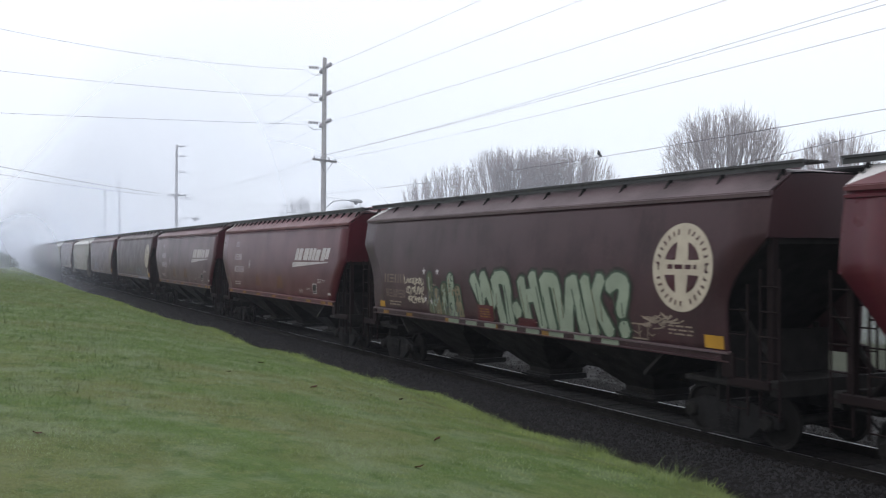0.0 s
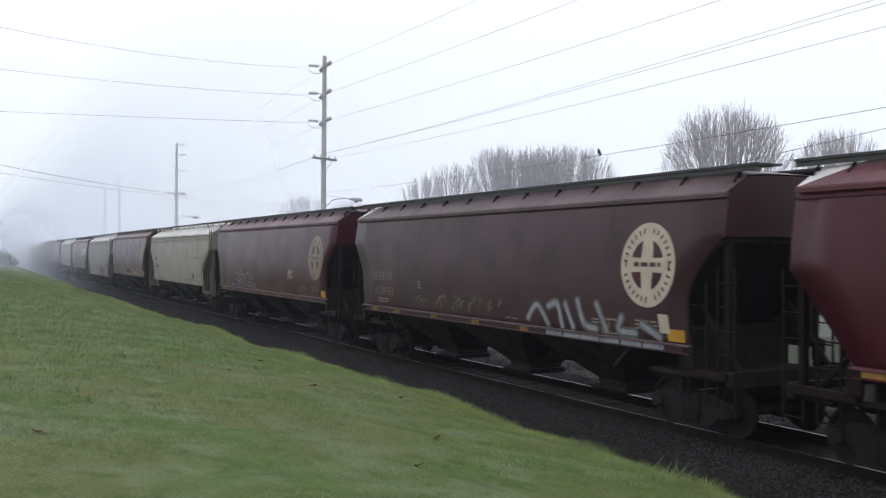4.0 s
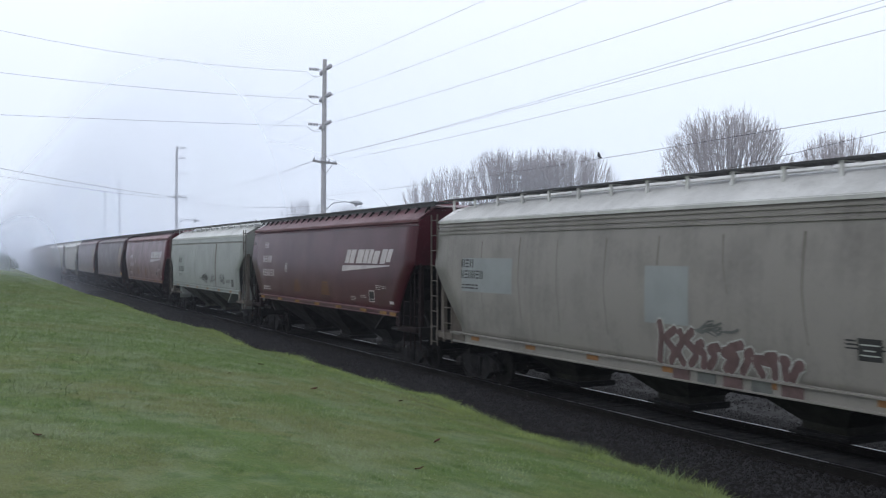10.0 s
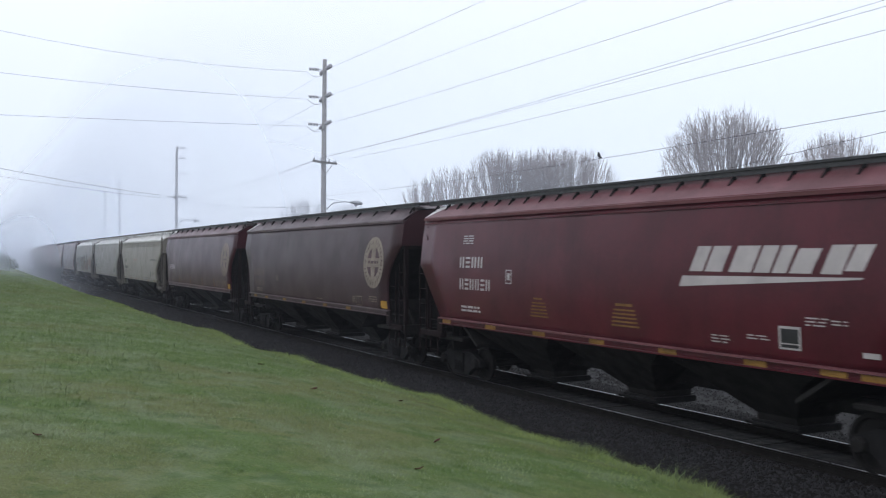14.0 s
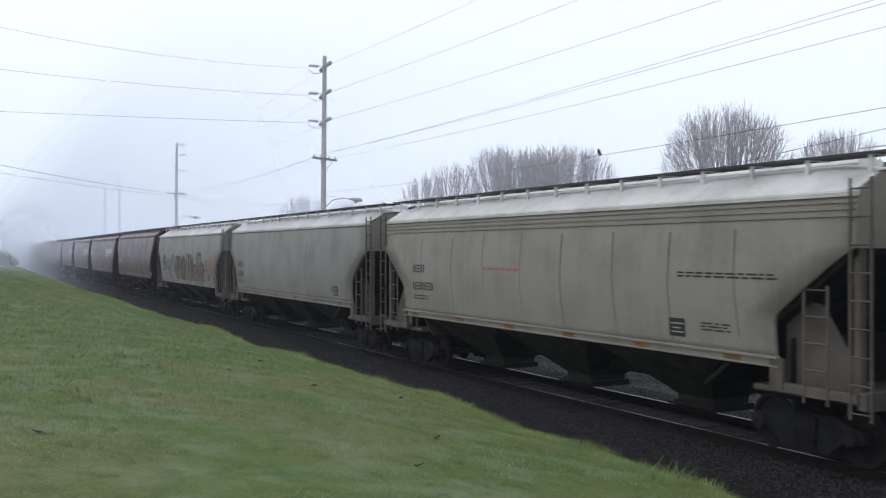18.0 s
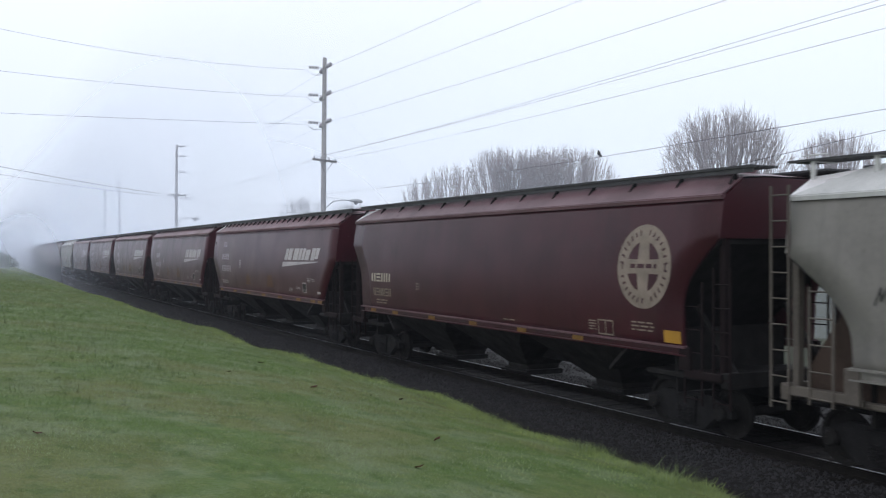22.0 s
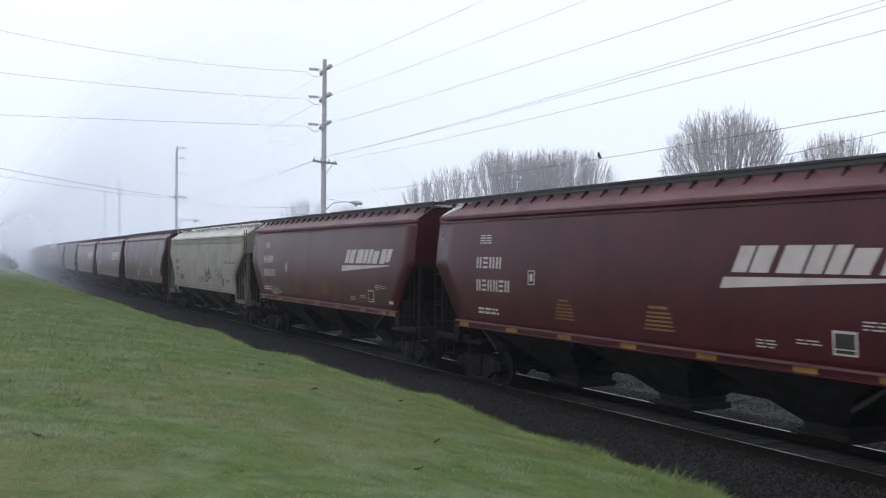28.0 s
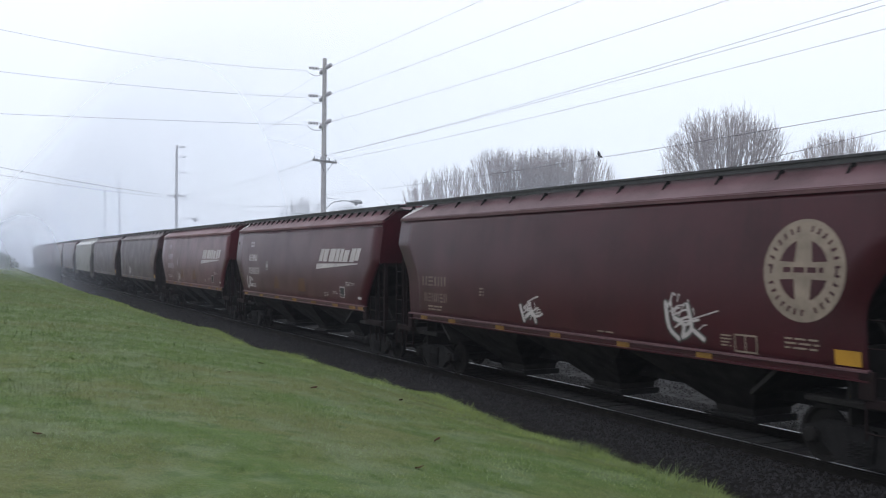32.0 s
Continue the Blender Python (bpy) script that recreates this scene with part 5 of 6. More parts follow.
def fat_strokes(car, paths, w, rim, fill, edge, label, shade=None, lift=0.009, floor=1.615):
    """Graffiti of thick rounded strokes, each path (x, z) points: a soft outer shade, a dark or pale rim and the fill."""
    paths = [rounded(path) for path in paths]
    layers = [(fill, w)]
    if rim:
        layers.insert(0, (edge, w + rim))
    if shade:
        layers.insert(0, (shade, w + rim * 2.2))
    top = None
    for k, (m, wd) in enumerate(layers):
        polys = []
        for path in paths:
            polys += stroke(path, wd)
            polys += [oval(x, z, wd * 0.5, wd * 0.5, 10) for x, z in path]
        polys = [[(x, max(z, floor)) for x, z in q] for q in polys if max(z for _, z in q) > floor + 0.015]
        top = part("graffiti" if k == 0 else "graffiti_fill", decal(polys, lift + 0.004 * k), m, top or car, label if k == 0 else "")
    return top


def arches(car, forms, seed, edge, label, tilt=0.0, thick=0.11, extra=(), busy=8):
    """Graffiti of crowded round-headed forms (middle, half width, foot, head, fill) with heavy outlines, drips and strokes of other colours; not meant to be read."""
    rng = random.Random(seed)
    rims, fills, extras = [], {}, [[] for _ in (edge,) + tuple(extra)]
    for cx, hw, z0, top, fill in forms:
        r = min(hw, (top - z0) * 0.45)
        lean = tilt + rng.uniform(-0.05, 0.05)
        head = [(cx + hw * math.cos(t) + lean, top - r + r * math.sin(t)) for t in [math.pi * k / 8 for k in range(9)]]
        # the outline is heaviest over the head and runs out towards the foot
        rims += stroke(head, thick * rng.uniform(0.8, 1.25))
        for sg, (hx, hz) in ((1, head[0]), (-1, head[-1])):
            fx, fz = cx + sg * hw * rng.uniform(0.75, 1.2), z0 + rng.uniform(0.0, 0.4) * (top - z0)
            mx, mz = (hx + fx) / 2 + rng.uniform(-0.06, 0.06), (hz + fz) / 2
            rims += stroke([(hx, hz), (mx, mz)], thick * 0.85) + stroke([(mx, mz), (fx, fz)], thick * rng.uniform(0.3, 0.7))
        if fill:
            fills.setdefault(fill.name, (fill, []))[1].append([(cx - hw, z0), (cx + hw, z0)] + head)
        for _ in range(busy):
            ex, ez = cx + rng.uniform(-0.8, 0.8) * hw + lean * 0.5, z0 + (top - z0) * rng.uniform(0.0, 0.85) ** 1.3
            er = rng.uniform(0.04, 0.12)
            if rng.random() < 0.45:
                sh = ring(ex, ez + er, er * rng.uniform(0.3, 0.7), er, 9, rng.uniform(0, 3), rng.uniform(4, 6.2))
            else:
                p = [(ex, ez + 0.1)]
                d = rng.uniform(-0.6, 0.6)
                for k in range(4):
                    p.append((p[-1][0] + 0.07 * math.sin(d), p[-1][1] - 0.085))
                    d += rng.uniform(-0.7, 0.7)
                sh = stroke(p, rng.uniform(0.02, 0.06))
            rng.choice(extras).extend(q for q in sh if min(pt[1] for pt in q) > min(z0, 1.60))
    g = part("graffiti", decal(rims, 0.016), edge, car, label)
    for k, (m, polys) in enumerate(fills.values()):
        part("graffiti_fill", decal(polys, 0.007 + 0.003 * (k % 3)), m, g)
    for k, (m, polys) in enumerate(zip((edge,) + tuple(extra), extras)):
        if polys:
            part("graffiti_strokes", decal(polys, 0.0195 + 0.003 * k), m, g)
    return g


def stars(car, spots, r, m):
    out = []
    for x, z in spots:
        for k in range(5):
            a = math.pi / 2 + 2 * math.pi * k / 5
            out.append([(x + r * math.cos(a), z + r * math.sin(a)), (x + 0.42 * r * math.cos(a + 0.7), z + 0.42 * r * math.sin(a + 0.7)), (x, z), (x + 0.42 * r * math.cos(a - 0.7), z + 0.42 * r * math.sin(a - 0.7))])
    return part("graffiti", decal(out, 0.02), m, car, "small white sprayed stars")


def smudge(car, x0, x1, z0, z1, seed, m, n=26, label="smeared black spray paint", steep=0.0):
    """Worn, smeared paint: short strokes lying over each other."""
    rng = random.Random(seed)
    out = []
    for _ in range(n):
        x, z, a, ln = rng.gauss((x0 + x1) / 2, (x1 - x0) * 0.22), rng.gauss((z0 + z1) / 2, (z1 - z0) * 0.22), rng.gauss(steep, 0.5), (x1 - x0) * rng.uniform(0.06, 0.22) * (1 + steep)
        p = [(x, z), (x + ln * math.cos(a), z + ln * math.sin(a) * 0.6), (x + ln * 1.6 * math.cos(a), z + ln * math.sin(a + 0.5) * 0.5)]
        out += stroke(p, rng.uniform(0.015, 0.05))
    return part("graffiti", decal([q for q in out if min(v for _, v in q) > 1.61], 0.012), m, car, label)


def scrawl(car, x0, x1, z0, z1, seed, m, w=0.045, loops=5, label="quick spray-painted scrawl"):
    """A looping sprayed line."""
    rng = random.Random(seed)
    pts, mid, high = [], (z0 + z1) / 2, (z1 - z0) / 2
    step = (x1 - x0) / loops
    for i in range(loops):
        c, k, up = x0 + step * (i + 0.5), rng.randint(0, 3), rng.uniform(0.45, 1.0) * high
        if k == 0:
            pts += [(c - step * 0.4, mid - up), (c - step * 0.1, mid + up), (c + step * 0.05, mid - up * 0.3), (c + step * 0.3, mid + up * 0.8), (c + step * 0.35, mid - up)]
        elif k == 1:
            pts += [(c + step * 0.45 * math.cos(a), mid + up * math.sin(a)) for a in [0.6 + 0.6 * j for j in range(9)]]
        elif k == 2:
            pts += [(c - step * 0.45, mid + up * 0.7), (c + step * 0.3, mid + up), (c + step * 0.1, mid), (c + step * 0.4, mid - up * 0.4), (c, mid - up), (c - step * 0.35, mid - up * 0.6)]
        else:
            pts += [(c - step * 0.4, mid + up), (c - step * 0.35, mid - up * 0.8), (c, mid - up), (c + step * 0.3, mid - up * 0.5), (c + step * 0.38, mid + up * 0.9)]
    pts = [(x + rng.uniform(-0.03, 0.03), z + rng.uniform(-0.03, 0.03)) for x, z in pts]
    return part("graffiti", decal(stroke(pts, w), 0.012), m, car, label)


PROTO = {}
# the cars differ a little in length
LENGTH = [1.0, 1.014, 0.986, 0.983, 1.006, 1.008, 1.026, 1.017, 0.986, 0.994, 0.993, 0.979, 1.008, 1.009, 1.018, 1.009, 1.0075, 1.0075, 1.039, 0.981, 0.9735, 0.985, 0.989, 1.0206, 1.026]
LABELS = {"modern": "dark red covered grain hopper rail car with a white emblem",
          "classic": "dark brown covered grain hopper rail car with a round cream emblem",
          "ribbed": "pale grey covered hopper rail car with ribbed eaves and ladders",
          "round": "pale grey covered hopper rail car with smooth sides and ladders",
          "chamfered": "pale greenish-grey covered hopper rail car with chamfered side ends and ladders",
          "deep": "weathered grey covered hopper rail car with repainted patches and deep sills"}
CARS = []


def grain_car(n, kind, paint, label=""):
    key = (kind, paint.name)
    if key not in PROTO:
        root = thing("grain_hopper_car", None, None, LABELS[kind], "rail car", "cars of the grain train")
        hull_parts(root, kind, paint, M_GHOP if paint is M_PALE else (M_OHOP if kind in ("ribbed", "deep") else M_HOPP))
        PROTO[key] = root
        car = root
    else:
        car = copy_thing(PROTO[key], Matrix())
    car.scale = (LENGTH[n] if n < len(LENGTH) else 1.0, 1, 1)
    CARS.append((n, car))
    return car


MAKEUP = ([("modern", M_RED2), ("classic", M_DARKB), ("modern", M_RED2), ("modern", M_RED), ("classic", M_DARKB), ("classic", M_BROWN), ("ribbed", M_BEIGE), ("classic", M_BROWN)]
          + [("deep", M_GREY), ("modern", M_RED), ("chamfered", M_PALE), ("modern", M_RED2), ("classic", M_DARKB), ("classic", M_BROWN), ("ribbed", M_BEIGE), ("round", M_GREY), ("round", M_GREY)]
          + [("classic", M_BROWN), ("modern", M_RED), ("modern", M_RED), ("modern", M_RED), ("modern", M_RED), ("modern", M_RED), ("ribbed", M_DULLB), ("classic", M_BROWN)]
          + [("modern", M_RED), ("modern", M_RED2), ("classic", M_DARKB), ("classic", M_DARKB), ("round", M_GREY), ("classic", M_BROWN), ("classic", M_BROWN), ("modern", M_RED)]
          + [("modern", M_RED), ("classic", M_BROWN), ("modern", M_RED), ("classic", M_DARKB)])
for i, (kind, paint) in enumerate(MAKEUP):
    grain_car(i, kind, paint)
# bare bodies stand ready; the markings of each car follow
for i, car in CARS:
    kind, paint = MAKEUP[i]
    if kind == "modern":
        mark_modern(car, {9: -6.63, 22: -6.5, 2: -6.0, 3: -6.0, 11: -5.95, 18: -6.6, 19: -6.1, 21: -6.03}.get(i, -6.17))
    elif kind == "classic":
        mark_classic(car, tape=M_DIM if i == 13 else M_YELL, m={1: M_CREAM, 4: M_CREAM, 5: M_CREAM2, 7: M_CREAM2, 12: M_CREAM2, 13: M_CREAM2, 17: M_CREAM2, 24: M_CREAM2}.get(i, M_CREAM3))
    else:
        mark_grey(car, i, red=kind == "ribbed")
by = dict(CARS)
fat_strokes(by[1], [[(-1.2, 2.60), (-0.78, 2.1)], [(-0.72, 2.66), (-0.25, 2.08)], [(-0.7, 2.62), (-0.66, 2.3)],
                    [(-0.16, 2.60), (0.2, 1.70)], [(-0.08, 2.66), (0.26, 2.66), (0.44, 2.40), (0.56, 1.70)], [(0.80, 2.0), (0.88, 1.92)],
                    [(1.04, 2.58), (1.34, 1.70)], [(1.50, 2.70), (1.90, 1.70)], [(1.16, 2.28), (1.62, 2.34)],
                    [(1.95, 2.64), (2.26, 1.70)], [(2.02, 2.68), (2.36, 2.62), (2.52, 2.2), (2.66, 1.72)],
                    [(2.95, 2.62), (2.88, 1.72)], [(3.06, 2.66), (3.42, 1.72)], [(3.48, 2.66), (3.78, 1.72)], [(3.98, 2.70), (3.86, 2.3), (4.26, 1.75)],
                    [(4.32, 2.62), (4.52, 2.72), (4.76, 2.60), (4.66, 2.15)], [(4.74, 1.82), (4.76, 1.78)]],
            0.30, 0.09, M_MINT, M_DKGRN, "large mint-green graffiti with dark outlines", M_HALO)
arches(by[1], [(-3.5, 0.16, 1.64, 2.75, M_OLIVE), (-3.1, 0.2, 1.64, 2.35, M_TAN), (-2.7, 0.2, 1.64, 2.5, M_OLIVE), (-2.3, 0.2, 1.64, 2.75, M_MINT), (-1.9, 0.2, 1.64, 2.45, M_TAN)], 3, M_DKGRN, "faded grey-green and tan graffiti", tilt=-0.1, thick=0.05, extra=(M_TAN, M_DIM, M_MINT), busy=12)
for k in range(8):
    part("painted_sill_patch", Shape().box(-2.6 + 0.94 * k, -2.6 + 0.94 * k + 0.55, -flank(SILL) - 0.012, -flank(SILL) - 0.004, SILL - 0.15, SILL - 0.03), M_MINT, by[1])
for k in range(3):
    scrawl(by[1], -5.2 + 0.1 * k, -4.0 + 0.05 * k, 2.36 - 0.25 * k, 2.58 - 0.25 * k, 40 + k, M_CREAM, 0.032, 8, "thin white sprayed writing, unreadable")
part("yellow_panel", decal([rect(-7.0, -6.65, 1.66, 1.83)]), M_SIGNY, by[1], "yellow rectangular sticker")
for k in range(9):
    xw = -1.05 + 0.68 * k
    part("graffiti", decal(stroke([(xw, 2.5), (xw + 0.14, 2.1), (xw + 0.2, 1.68)], 0.035) + stroke([(xw + 0.3, 2.3), (xw + 0.36, 1.9)], 0.028), 0.024), (M_DKGRN, M_OLIVE)[k % 2], by[1], "dark thin sprayed line")
stars(by[1], ((-3.96, 2.75), (-3.16, 2.75), (-3.86, 2.0), (-3.5, 1.95)), 0.11, M_WHITE)
part("repaint_patch", decal([rect(-0.97, -0.22, 1.62, 2.0)], 0.030), M_RED2, by[1], "dark red repainted rectangle")
part("ochre_stencil", decal(lines(-0.85, 1.92, 0.5, 4, 0.03, 0.03, 9), 0.034), M_OCHRE, by[1])
part("repaint_patch", decal([rect(0.9, 1.62, 1.62, 1.80)], 0.030), M_RED2, by[1], "dark red repainted rectangle")
smudge(by[1], 4.9, 6.2, 1.68, 2.2, 4, M_CREAM2, 22, "small pale spray-painted scrawl")
part("reporting_mark", decal(bars(-6.62, 2.39, (0.29,) * 4, 0.25, 0.07), 0.012), M_CREAM, by[17], "pale painted bars")
part("car_number", decal(bars(-6.5, 1.97, (0.175,) * 6, 0.23, 0.05), 0.012), M_CREAM2, by[17], "pale painted bars")
fat_strokes(by[5], [[(-4.25, 1.66), (-4.15, 1.82), (-3.97, 1.96), (-4.06, 2.2), (-4.4, 2.28), (-4.78, 2.12), (-4.74, 1.82), (-4.5, 1.66)], [(-4.45, 1.98), (-4.3, 2.06), (-4.25, 1.94), (-4.45, 1.98)],
                    [(-4.05, 2.12), (-3.95, 2.26), (-3.86, 2.14), (-3.7, 2.16)], [(-3.95, 1.75), (-3.62, 1.84), (-3.95, 1.92), (-3.55, 2.0), (-3.75, 2.1), (-3.4, 2.24), (-3.02, 2.14), (-2.72, 1.9), (-2.6, 1.64)],
                    [(-3.35, 1.95), (-3.2, 2.04), (-3.02, 1.8), (-3.05, 1.68), (-3.25, 1.72), (-3.35, 1.95)], [(-2.95, 2.08), (-2.7, 2.26), (-2.3, 2.26), (-1.95, 2.06), (-2.1, 1.92), (-2.45, 1.88)],
                    [(-2.1, 1.92), (-1.75, 1.74), (-1.75, 1.64)], [(-2.5, 1.76), (-1.85, 1.72)], [(-1.85, 2.08), (-1.62, 2.1), (-1.72, 2.24)], [(-1.5, 1.66), (-1.46, 1.9), (-1.3, 1.7), (-1.05, 1.64)],
                    [(-5.2, 1.66), (-5.05, 1.8), (-4.95, 1.66), (-4.85, 1.8)], [(-3.6, 2.36), (-3.45, 2.36)]], 0.04, 0.0, M_BLUEP, None, "pale outlined bubble graffiti")
part("ochre_stencil", decal([rect(-1.15 - 0.03 * k, -0.72 + 0.03 * k, 1.86 - 0.06 * k, 1.89 - 0.06 * k) for k in range(4)]), M_OCHRE, by[5], "dull ochre stencilled block")
scrawl(by[5], 3.2, 3.85, 2.05, 2.65, 6, M_CREAM, loops=2)
rng4 = random.Random(71)
for m, count in ((M_OLIVE, 26), (M_TAN, 12)):
    worn = []
    for _ in range(count):
        x4, z4 = rng4.uniform(-3.7, 1.2), rng4.uniform(1.72, 2.05)
        worn.append([(x4, z4), (x4 + rng4.uniform(-0.08, 0.08), z4 + rng4.uniform(0.02, 0.1)), (x4 + rng4.uniform(0.05, 0.2), z4 + rng4.uniform(0.06, 0.16))])
    fat_strokes(by[4], worn, 0.055 if m is M_OLIVE else 0.04, 0.0, m, None, "worn olive and tan spray paint", lift=0.009 if m is M_OLIVE else 0.015)
fat_strokes(by[4], [[(2.2, 1.78), (2.6, 2.1), (3.0, 1.7)], [(3.05, 2.08), (3.4, 2.15), (3.55, 1.68)], [(3.7, 2.15), (3.95, 1.7)], [(4.15, 2.25), (4.35, 1.8), (4.75, 1.72)], [(4.8, 2.2), (5.1, 1.7)],
                    [(5.6, 2.0), (5.5, 1.75), (6.0, 1.72)], [(6.2, 1.9), (6.7, 1.7)]], 0.10, 0.10, M_LILAC, M_DIM, "worn pale grey-blue graffiti")
part("graffiti", decal([rect(6.72, 7.0, 1.78, 2.12, -0.05)], 0.012), M_CREAM, by[4], "small white sprayed block")
for k in range(6):
    part("painted_sill_patch", Shape().box(2.9 + 0.66 * k, 3.5 + 0.66 * k, -flank(SILL) - 0.012, -flank(SILL) - 0.004, SILL - 0.15, SILL - 0.03), M_LILAC, by[4])
fat_strokes(by[7], [[(-0.2, 2.18), (-0.55, 2.2), (-0.76, 2.0), (-0.72, 1.74), (-0.45, 1.67), (-0.1, 1.7), (-0.08, 1.9), (-0.4, 1.96)], [(0.12, 2.12), (0.2, 1.78), (0.45, 1.67), (0.66, 1.76), (0.72, 1.98)],
                    [(0.92, 2.18), (0.98, 1.7)], [(1.06, 1.78), (1.5, 2.06)], [(1.22, 1.86), (1.5, 1.68)], [(1.68, 2.0), (1.74, 1.7), (2.02, 1.7), (2.1, 2.0)], [(2.12, 2.3), (2.36, 1.98), (2.42, 1.68)]],
            0.20, 0.08, M_BLACKP, M_WHITE, "black graffiti with thick white outlines")
part("graffiti", decal([[(2.55, 1.62), (2.8, 1.62), (2.82, 1.92), (2.58, 2.1)]], 0.006), M_WHITE, by[7], "white sprayed edge of the graffiti")
part("graffiti", decal([rect(-1.0, 2.9, 1.62, 1.70), [(2.5, 1.62), (3.2, 1.62), (2.95, 1.9), (2.6, 2.2)]], 0.004), M_MAGEN, by[7], "magenta sprayed shadow of the graffiti")
stars(by[7], ((-1.22, 2.08), (2.92, 2.2)), 0.11, M_CREAM)
scrawl(by[7], 3.1, 4.4, 1.74, 1.88, 9, M_CREAM2, 0.028, 7)
scrawl(by[7], 3.1, 4.75, 1.64, 1.75, 19, M_WHITE, 0.028, 8)
rng8 = random.Random(77)
jagged = []
for k in range(13):
    x8, top = 1.0 + 0.27 * k, 1.98 - 0.035 * k + rng8.uniform(-0.12, 0.08)
    jagged.append([(x8 + rng8.uniform(-0.1, 0.1), 1.36), (x8 + rng8.uniform(-0.05, 0.2), 1.55), (x8 + rng8.uniform(-0.1, 0.1), (1.5 + top) / 2 + 0.05), (x8 + rng8.uniform(0.0, 0.25), top)])
fat_strokes(by[8], jagged, 0.16, 0.05, M_MAUVE, M_PATCHW, "faded mauve graffiti with pale outlines", lift=0.012, floor=1.29)
smudge(by[8], 1.5, 2.9, 1.93, 2.03, 10, M_DIM, 12, "faded dark sprayed shade over the graffiti")
for k in range(5):
    part("painted_sill_patch", Shape().box(1.3 + 0.65 * k, 1.75 + 0.65 * k, -flank(1.27) - 0.012, -flank(1.27) - 0.004, 1.05, 1.24), (M_MAUVE, M_DIM)[k % 2], by[8])
part("repaint_patch", decal([rect(-6.77, -4.29, 2.34, 3.16)], 0.005), M_PATCHG, by[8], "pale repainted rectangle")
part("repaint_patch", decal([rect(0.58, 1.80, 2.01, 3.05)], 0.005), M_PATCHG, by[8], "pale repainted rectangle")
part("repaint_patch", decal([rect(-5.95, -4.3, 2.30, 3.2)], 0.005), M_PATCH, by[10], "grey repainted rectangle")
smudge(by[10], -0.4, 1.4, 1.90, 2.15, 11, M_BLACKP, 40)
smudge(by[10], 1.8, 3.0, 1.75, 2.2, 12, M_DIM, 26, "faint worn spray paint")
smudge(by[16], 4.9, 6.6, 1.8, 3.0, 51, M_SALMON, 60, "faded salmon spray paint")
smudge(by[10], 3.9, 5.0, 1.75, 2.35, 13, M_BLACKP, 30)
part("rust_run", decal([[(3.02, 1.66), (3.14, 1.66), (3.12, 3.74), (2.82, 3.74)]], 0.003), M_STAIN, by[10], "broad dark run-off stain")
arches(by[16], [(-3.85, 0.2, 1.66, 2.8, M_PATCH), (-3.3, 0.3, 1.64, 3.0, M_PATCH)], 14, M_BLACKP, "black and grey graffiti", thick=0.08, extra=(M_BLACKP, M_PATCHW), busy=12)
arches(by[16], [(-2.35, 0.24, 1.62, 2.95, M_TAN), (-1.9, 0.2, 1.62, 2.9, M_TAN), (-1.4, 0.27, 1.62, 2.9, M_SALMON), (-0.45, 0.58, 1.62, 2.9, M_OLIVE), (0.6, 0.32, 1.62, 3.05, M_TAN), (1.25, 0.32, 1.62, 3.0, M_TAN), (1.9, 0.14, 1.62, 2.85, None), (2.5, 0.5, 1.62, 2.5, M_SALMON)]
       + [(3.2, 0.24, 1.66, 3.1, M_TAN), (3.68, 0.24, 1.66, 3.1, M_TAN), (4.1, 0.22, 1.62, 2.62, M_SALMON), (4.5, 0.2, 1.66, 2.55, M_SALMON)], 15, M_BLACKP, "large tan and salmon graffiti with heavy black outlines", thick=0.12, extra=(M_RUSTY, M_TAN, M_PATCH, M_BLACKP), busy=11)
scrawl(by[16], -6.7, -4.3, 2.5, 2.8, 37, M_BLACKP, 0.03, 7, "thin black sprayed writing, unreadable")
scrawl(by[16], -6.0, -4.2, 2.1, 2.4, 38, M_RUSTY, 0.04, 6, "faded red sprayed writing, unreadable")
scrawl(by[16], 4.6, 5.4, 2.2, 2.4, 39, M_BLACKP, 0.04, 2)
for k in range(8):
    part("painted_sill_patch", Shape().box(-3.5 + 1.0 * k, -2.9 + 1.0 * k + 0.25 * (k % 3), -flank(SILL) - 0.012, -flank(SILL) - 0.004, SILL - 0.16 + 0.03 * (k % 2), SILL - 0.03), (M_SALMON, M_TAN, M_PATCH)[k % 3], by[16])
scrawl(by[16], 4.7, 6.2, 2.0, 2.9, 16, M_SALMON, 0.14, 3, "faded salmon spray paint")
scrawl(by[16], 5.9, 7.1, 1.9, 2.8, 36, M_SALMON, 0.12, 3, "faded salmon spray paint")
for x in (-4.1, -1.2, 1.6, 4.2):
    part("reflective_strip", decal([[(x, 1.63), (x + 0.09, 1.63), (x + 0.03, 2.05), (x - 0.05, 2.05)]]), M_YELL, by[13], "slanted yellow reflective strip")
part("reporting_mark", decal(bars(-6.62, 2.39, (0.29,) * 4, 0.25, 0.07), 0.012), M_WHITE, by[13], "white painted bars")
smudge(by[22], -5.6, -4.2, 1.66, 1.95, 18, M_CREAM2, 24, "faded pale spray paint")
part("graffiti", decal(stroke([(1.0, 2.55), (1.15, 2.2), (1.35, 2.36), (1.55, 2.2), (1.75, 2.6), (1.86, 2.22), (2.02, 2.42), (2.25, 2.04), (1.95, 2.12), (1.6, 1.98), (1.3, 1.85), (1.05, 1.98), (1.0, 2.3), (1.2, 2.25)], 0.07) + stroke([(1.25, 2.28), (1.6, 2.05), (1.8, 2.3), (1.7, 2.5)], 0.05), 0.012), M_BLACKP, by[23], "black spray-painted scrawl")
smudge(by[23], 3.3, 4.7, 1.75, 2.5, 20, M_BLACKP, 15, "black spray-painted scrawl", 0.9)
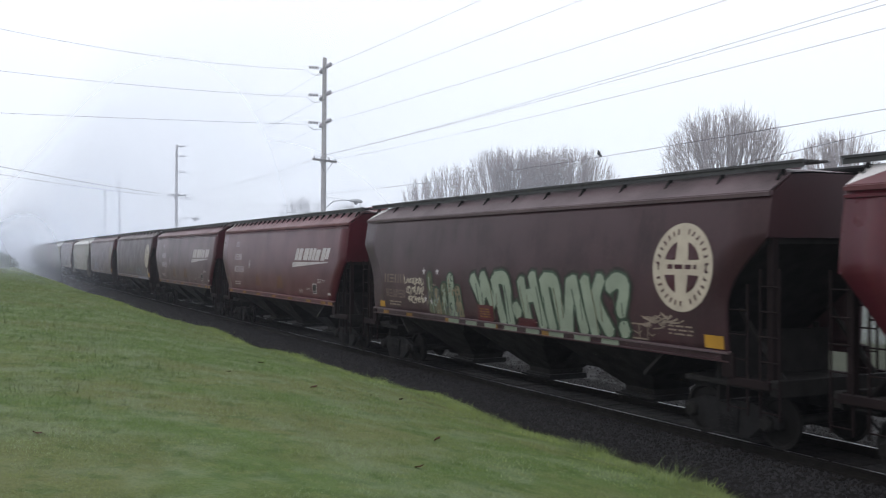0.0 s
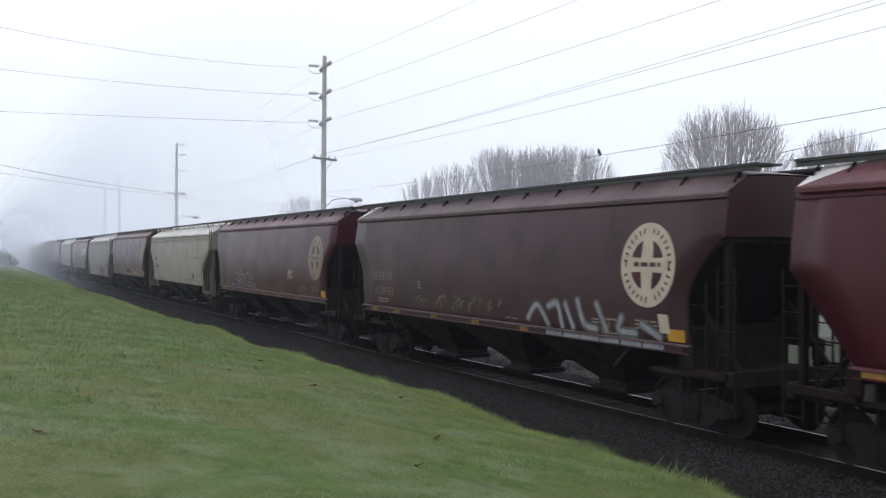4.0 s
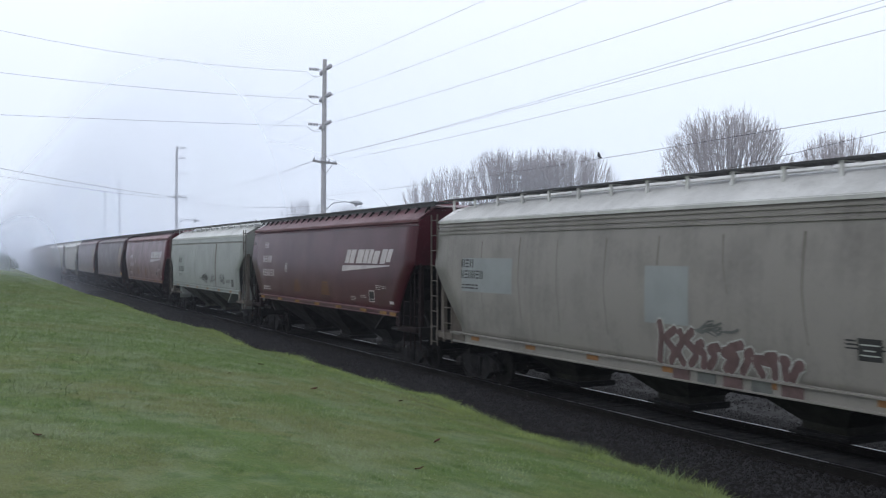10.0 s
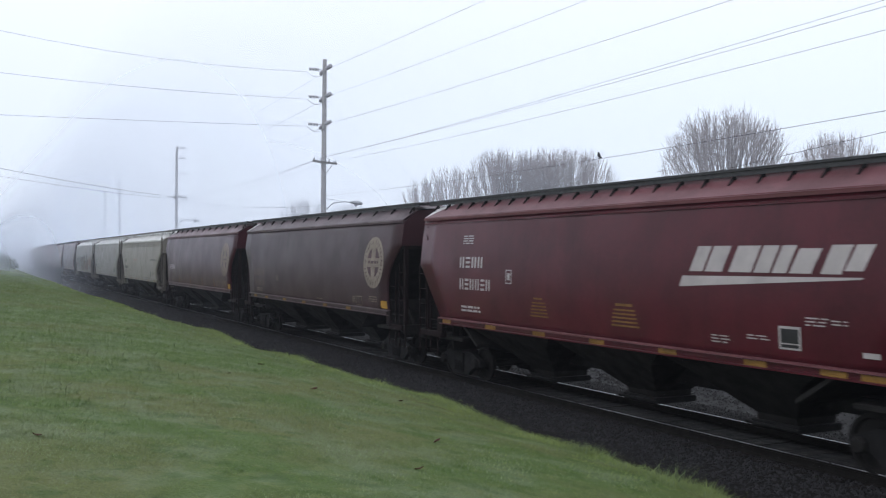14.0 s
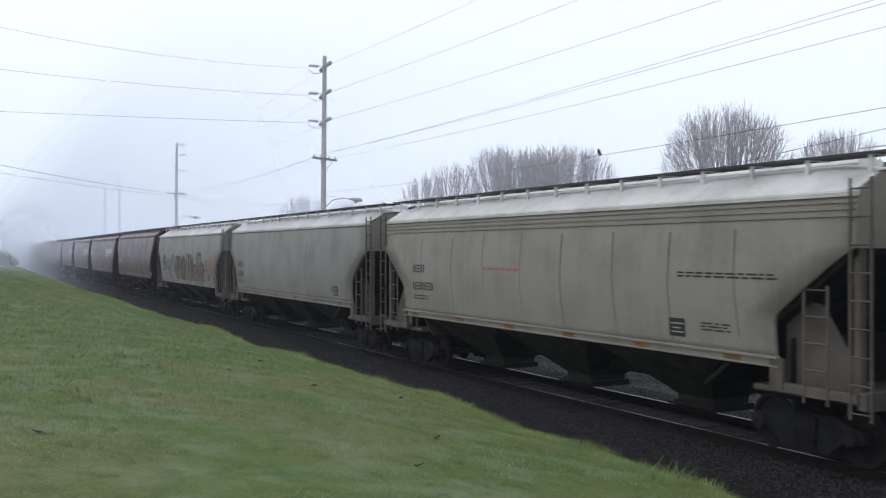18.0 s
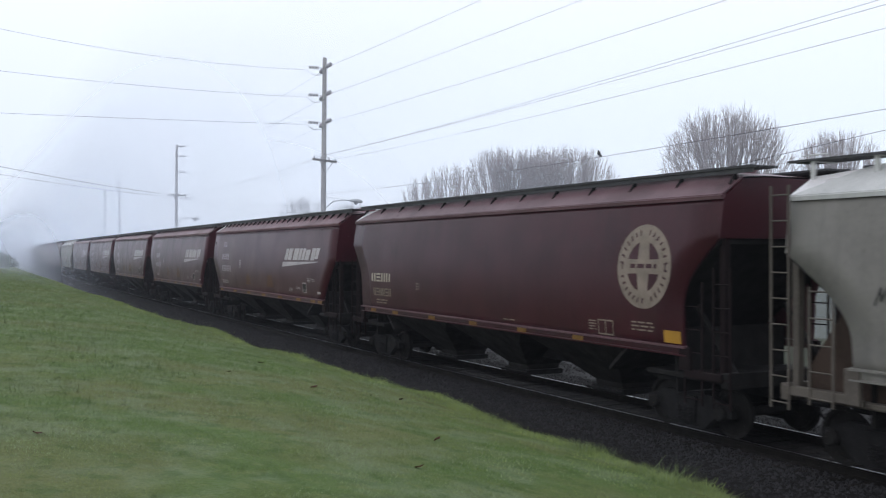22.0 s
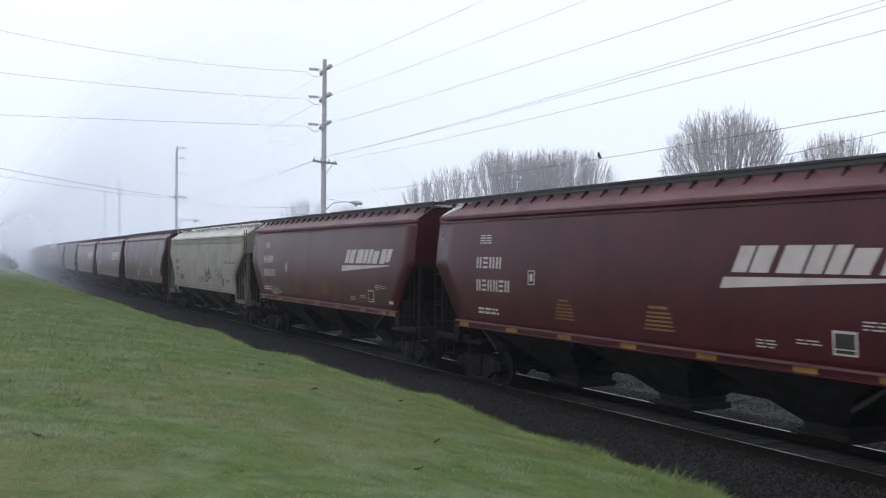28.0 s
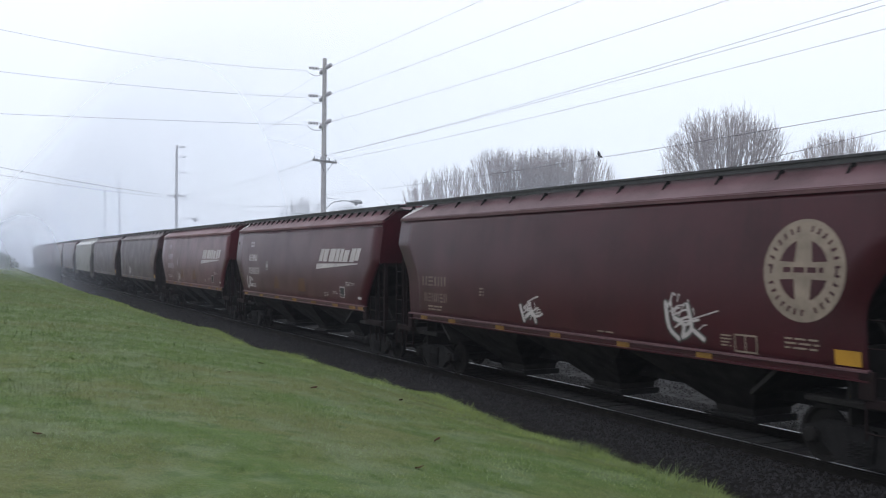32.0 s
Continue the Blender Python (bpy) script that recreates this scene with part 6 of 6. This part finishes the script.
scrawl(by[23], -4.98, -4.2, 1.9, 2.14, 21, M_BLACKP, 0.06, 5, "black spray-painted scrawl")
part("graffiti", decal(stroke([(-4.2, 2.0), (-3.95, 2.0), (-3.84, 1.85), (-3.8, 1.63)], 0.06), 0.012), M_STAIN, by[23], "grey-brown sprayed tail of the scrawl")
scrawl(by[23], -6.95, -6.45, 1.7, 2.3, 41, M_BLACKP, 0.035, 1, "black spray-painted scrawl")
fat_strokes(by[24], [[(3.28, 2.38), (3.36, 1.95), (3.6, 1.76)], [(3.5, 2.12), (3.74, 2.02), (3.7, 1.8)], [(3.85, 2.36), (3.94, 1.98), (3.76, 1.82)], [(3.95, 1.95), (4.22, 1.8)],
                     [(-1.62, 2.08), (-1.5, 1.76)], [(-1.42, 1.84), (-1.14, 1.96), (-1.02, 1.76)]], 0.075, 0.06, M_WHITE, M_DIM, "white spray-painted scrawl")
smudge(by[24], -1.7, -0.9, 1.68, 2.15, 22, M_WHITE, 14, "white spray-painted scrawl", 0.9)
smudge(by[24], 3.2, 4.25, 1.75, 2.4, 25, M_WHITE, 16, "white spray-painted scrawl", 1.1)
scrawl(by[25], -6.4, -5.5, 1.75, 2.3, 24, M_WHITE, 0.09, 2, "white spray-painted scrawl")
scrawl(by[26], -3.3, -2.6, 1.65, 2.2, 25, M_WHITE, 0.09, 2, "white spray-painted scrawl")
scrawl(by[27], -3.5, -2.4, 1.7, 2.3, 26, M_WHITE, 0.09, 3, "white spray-painted scrawl")


for ob in bpy.data.objects:
    if ob.name.split(".")[0] in ("graffiti", "graffiti_fill", "graffiti_strokes", "stencilling", "ochre_stencil", "round_emblem", "emblem_cutouts", "red_stencil", "side_emblem", "reporting_mark", "car_number"):
        tagged(ob, kind="stuff")


# ---- the train's run ----
FIRST = -1.65            # where the first car's middle stands at the start
RUN = [(0.0, -0.24), (4.0, 52.66), (8.0, 105.36), (12.0, 157.99), (16.0, 210.37), (20.0, 262.48), (24.0, 314.48), (28.0, 366.58), (32.0, 418.67)]
# the couplings are not equally stretched, nor the cars equally long: metres by which each car leads
LEAD = [0.0, -0.16, 0.04, 0.48, 0.4, 0.02, -0.22, -0.55, -0.3, 0.0, 0.19, 0.57, 0.53, 0.3, 0.09, 0.05, -0.15, -0.25, -0.92, -0.54, -0.15, 0.13, 0.43, 0.22, -0.2, 0.0]


def travelled(t):
    for (a, da), (b, db) in zip(RUN, RUN[1:]):
        if t <= b:
            return da + (db - da) * (t - a) / (b - a)
    return RUN[-1][1]


def motions():
    times = [i * 0.5 for i in range(65)]
    for n, car in CARS:
        rows = []
        s0 = FIRST - PITCH * n + (LEAD[n] if n < len(LEAD) else 0) + HALF * (car.scale.x - 1)
        for t in times:
            x, y, a = course(s0 + travelled(t))
            rows.append((t, pose(x, y, 0, 0, 0, math.degrees(a))))
        walk(car, rows)
        # wheels turn while the car rolls past
        seen = [k / FPS for k in range(32 * FPS + 1) if -70 < s0 + travelled(k / FPS) < 12]
        if len(seen) < 4:
            continue
        stamps = sorted({0.0, 32.0} | set(seen))
        for bg in [c for c in car.children if c.name.startswith("bogie")]:
            for ws in [c for c in bg.children if c.name.startswith("wheelset")]:
                x = ws.location.x
                r = []
                for t in stamps:
                    tt = min(max(t, seen[0]), seen[-1])
                    r.append((t, pose(x, 0, WHEEL_R, 0, math.degrees((travelled(tt) - travelled(seen[0])) / WHEEL_R) % 360, 0)))
                walk(ws, r)


motions()
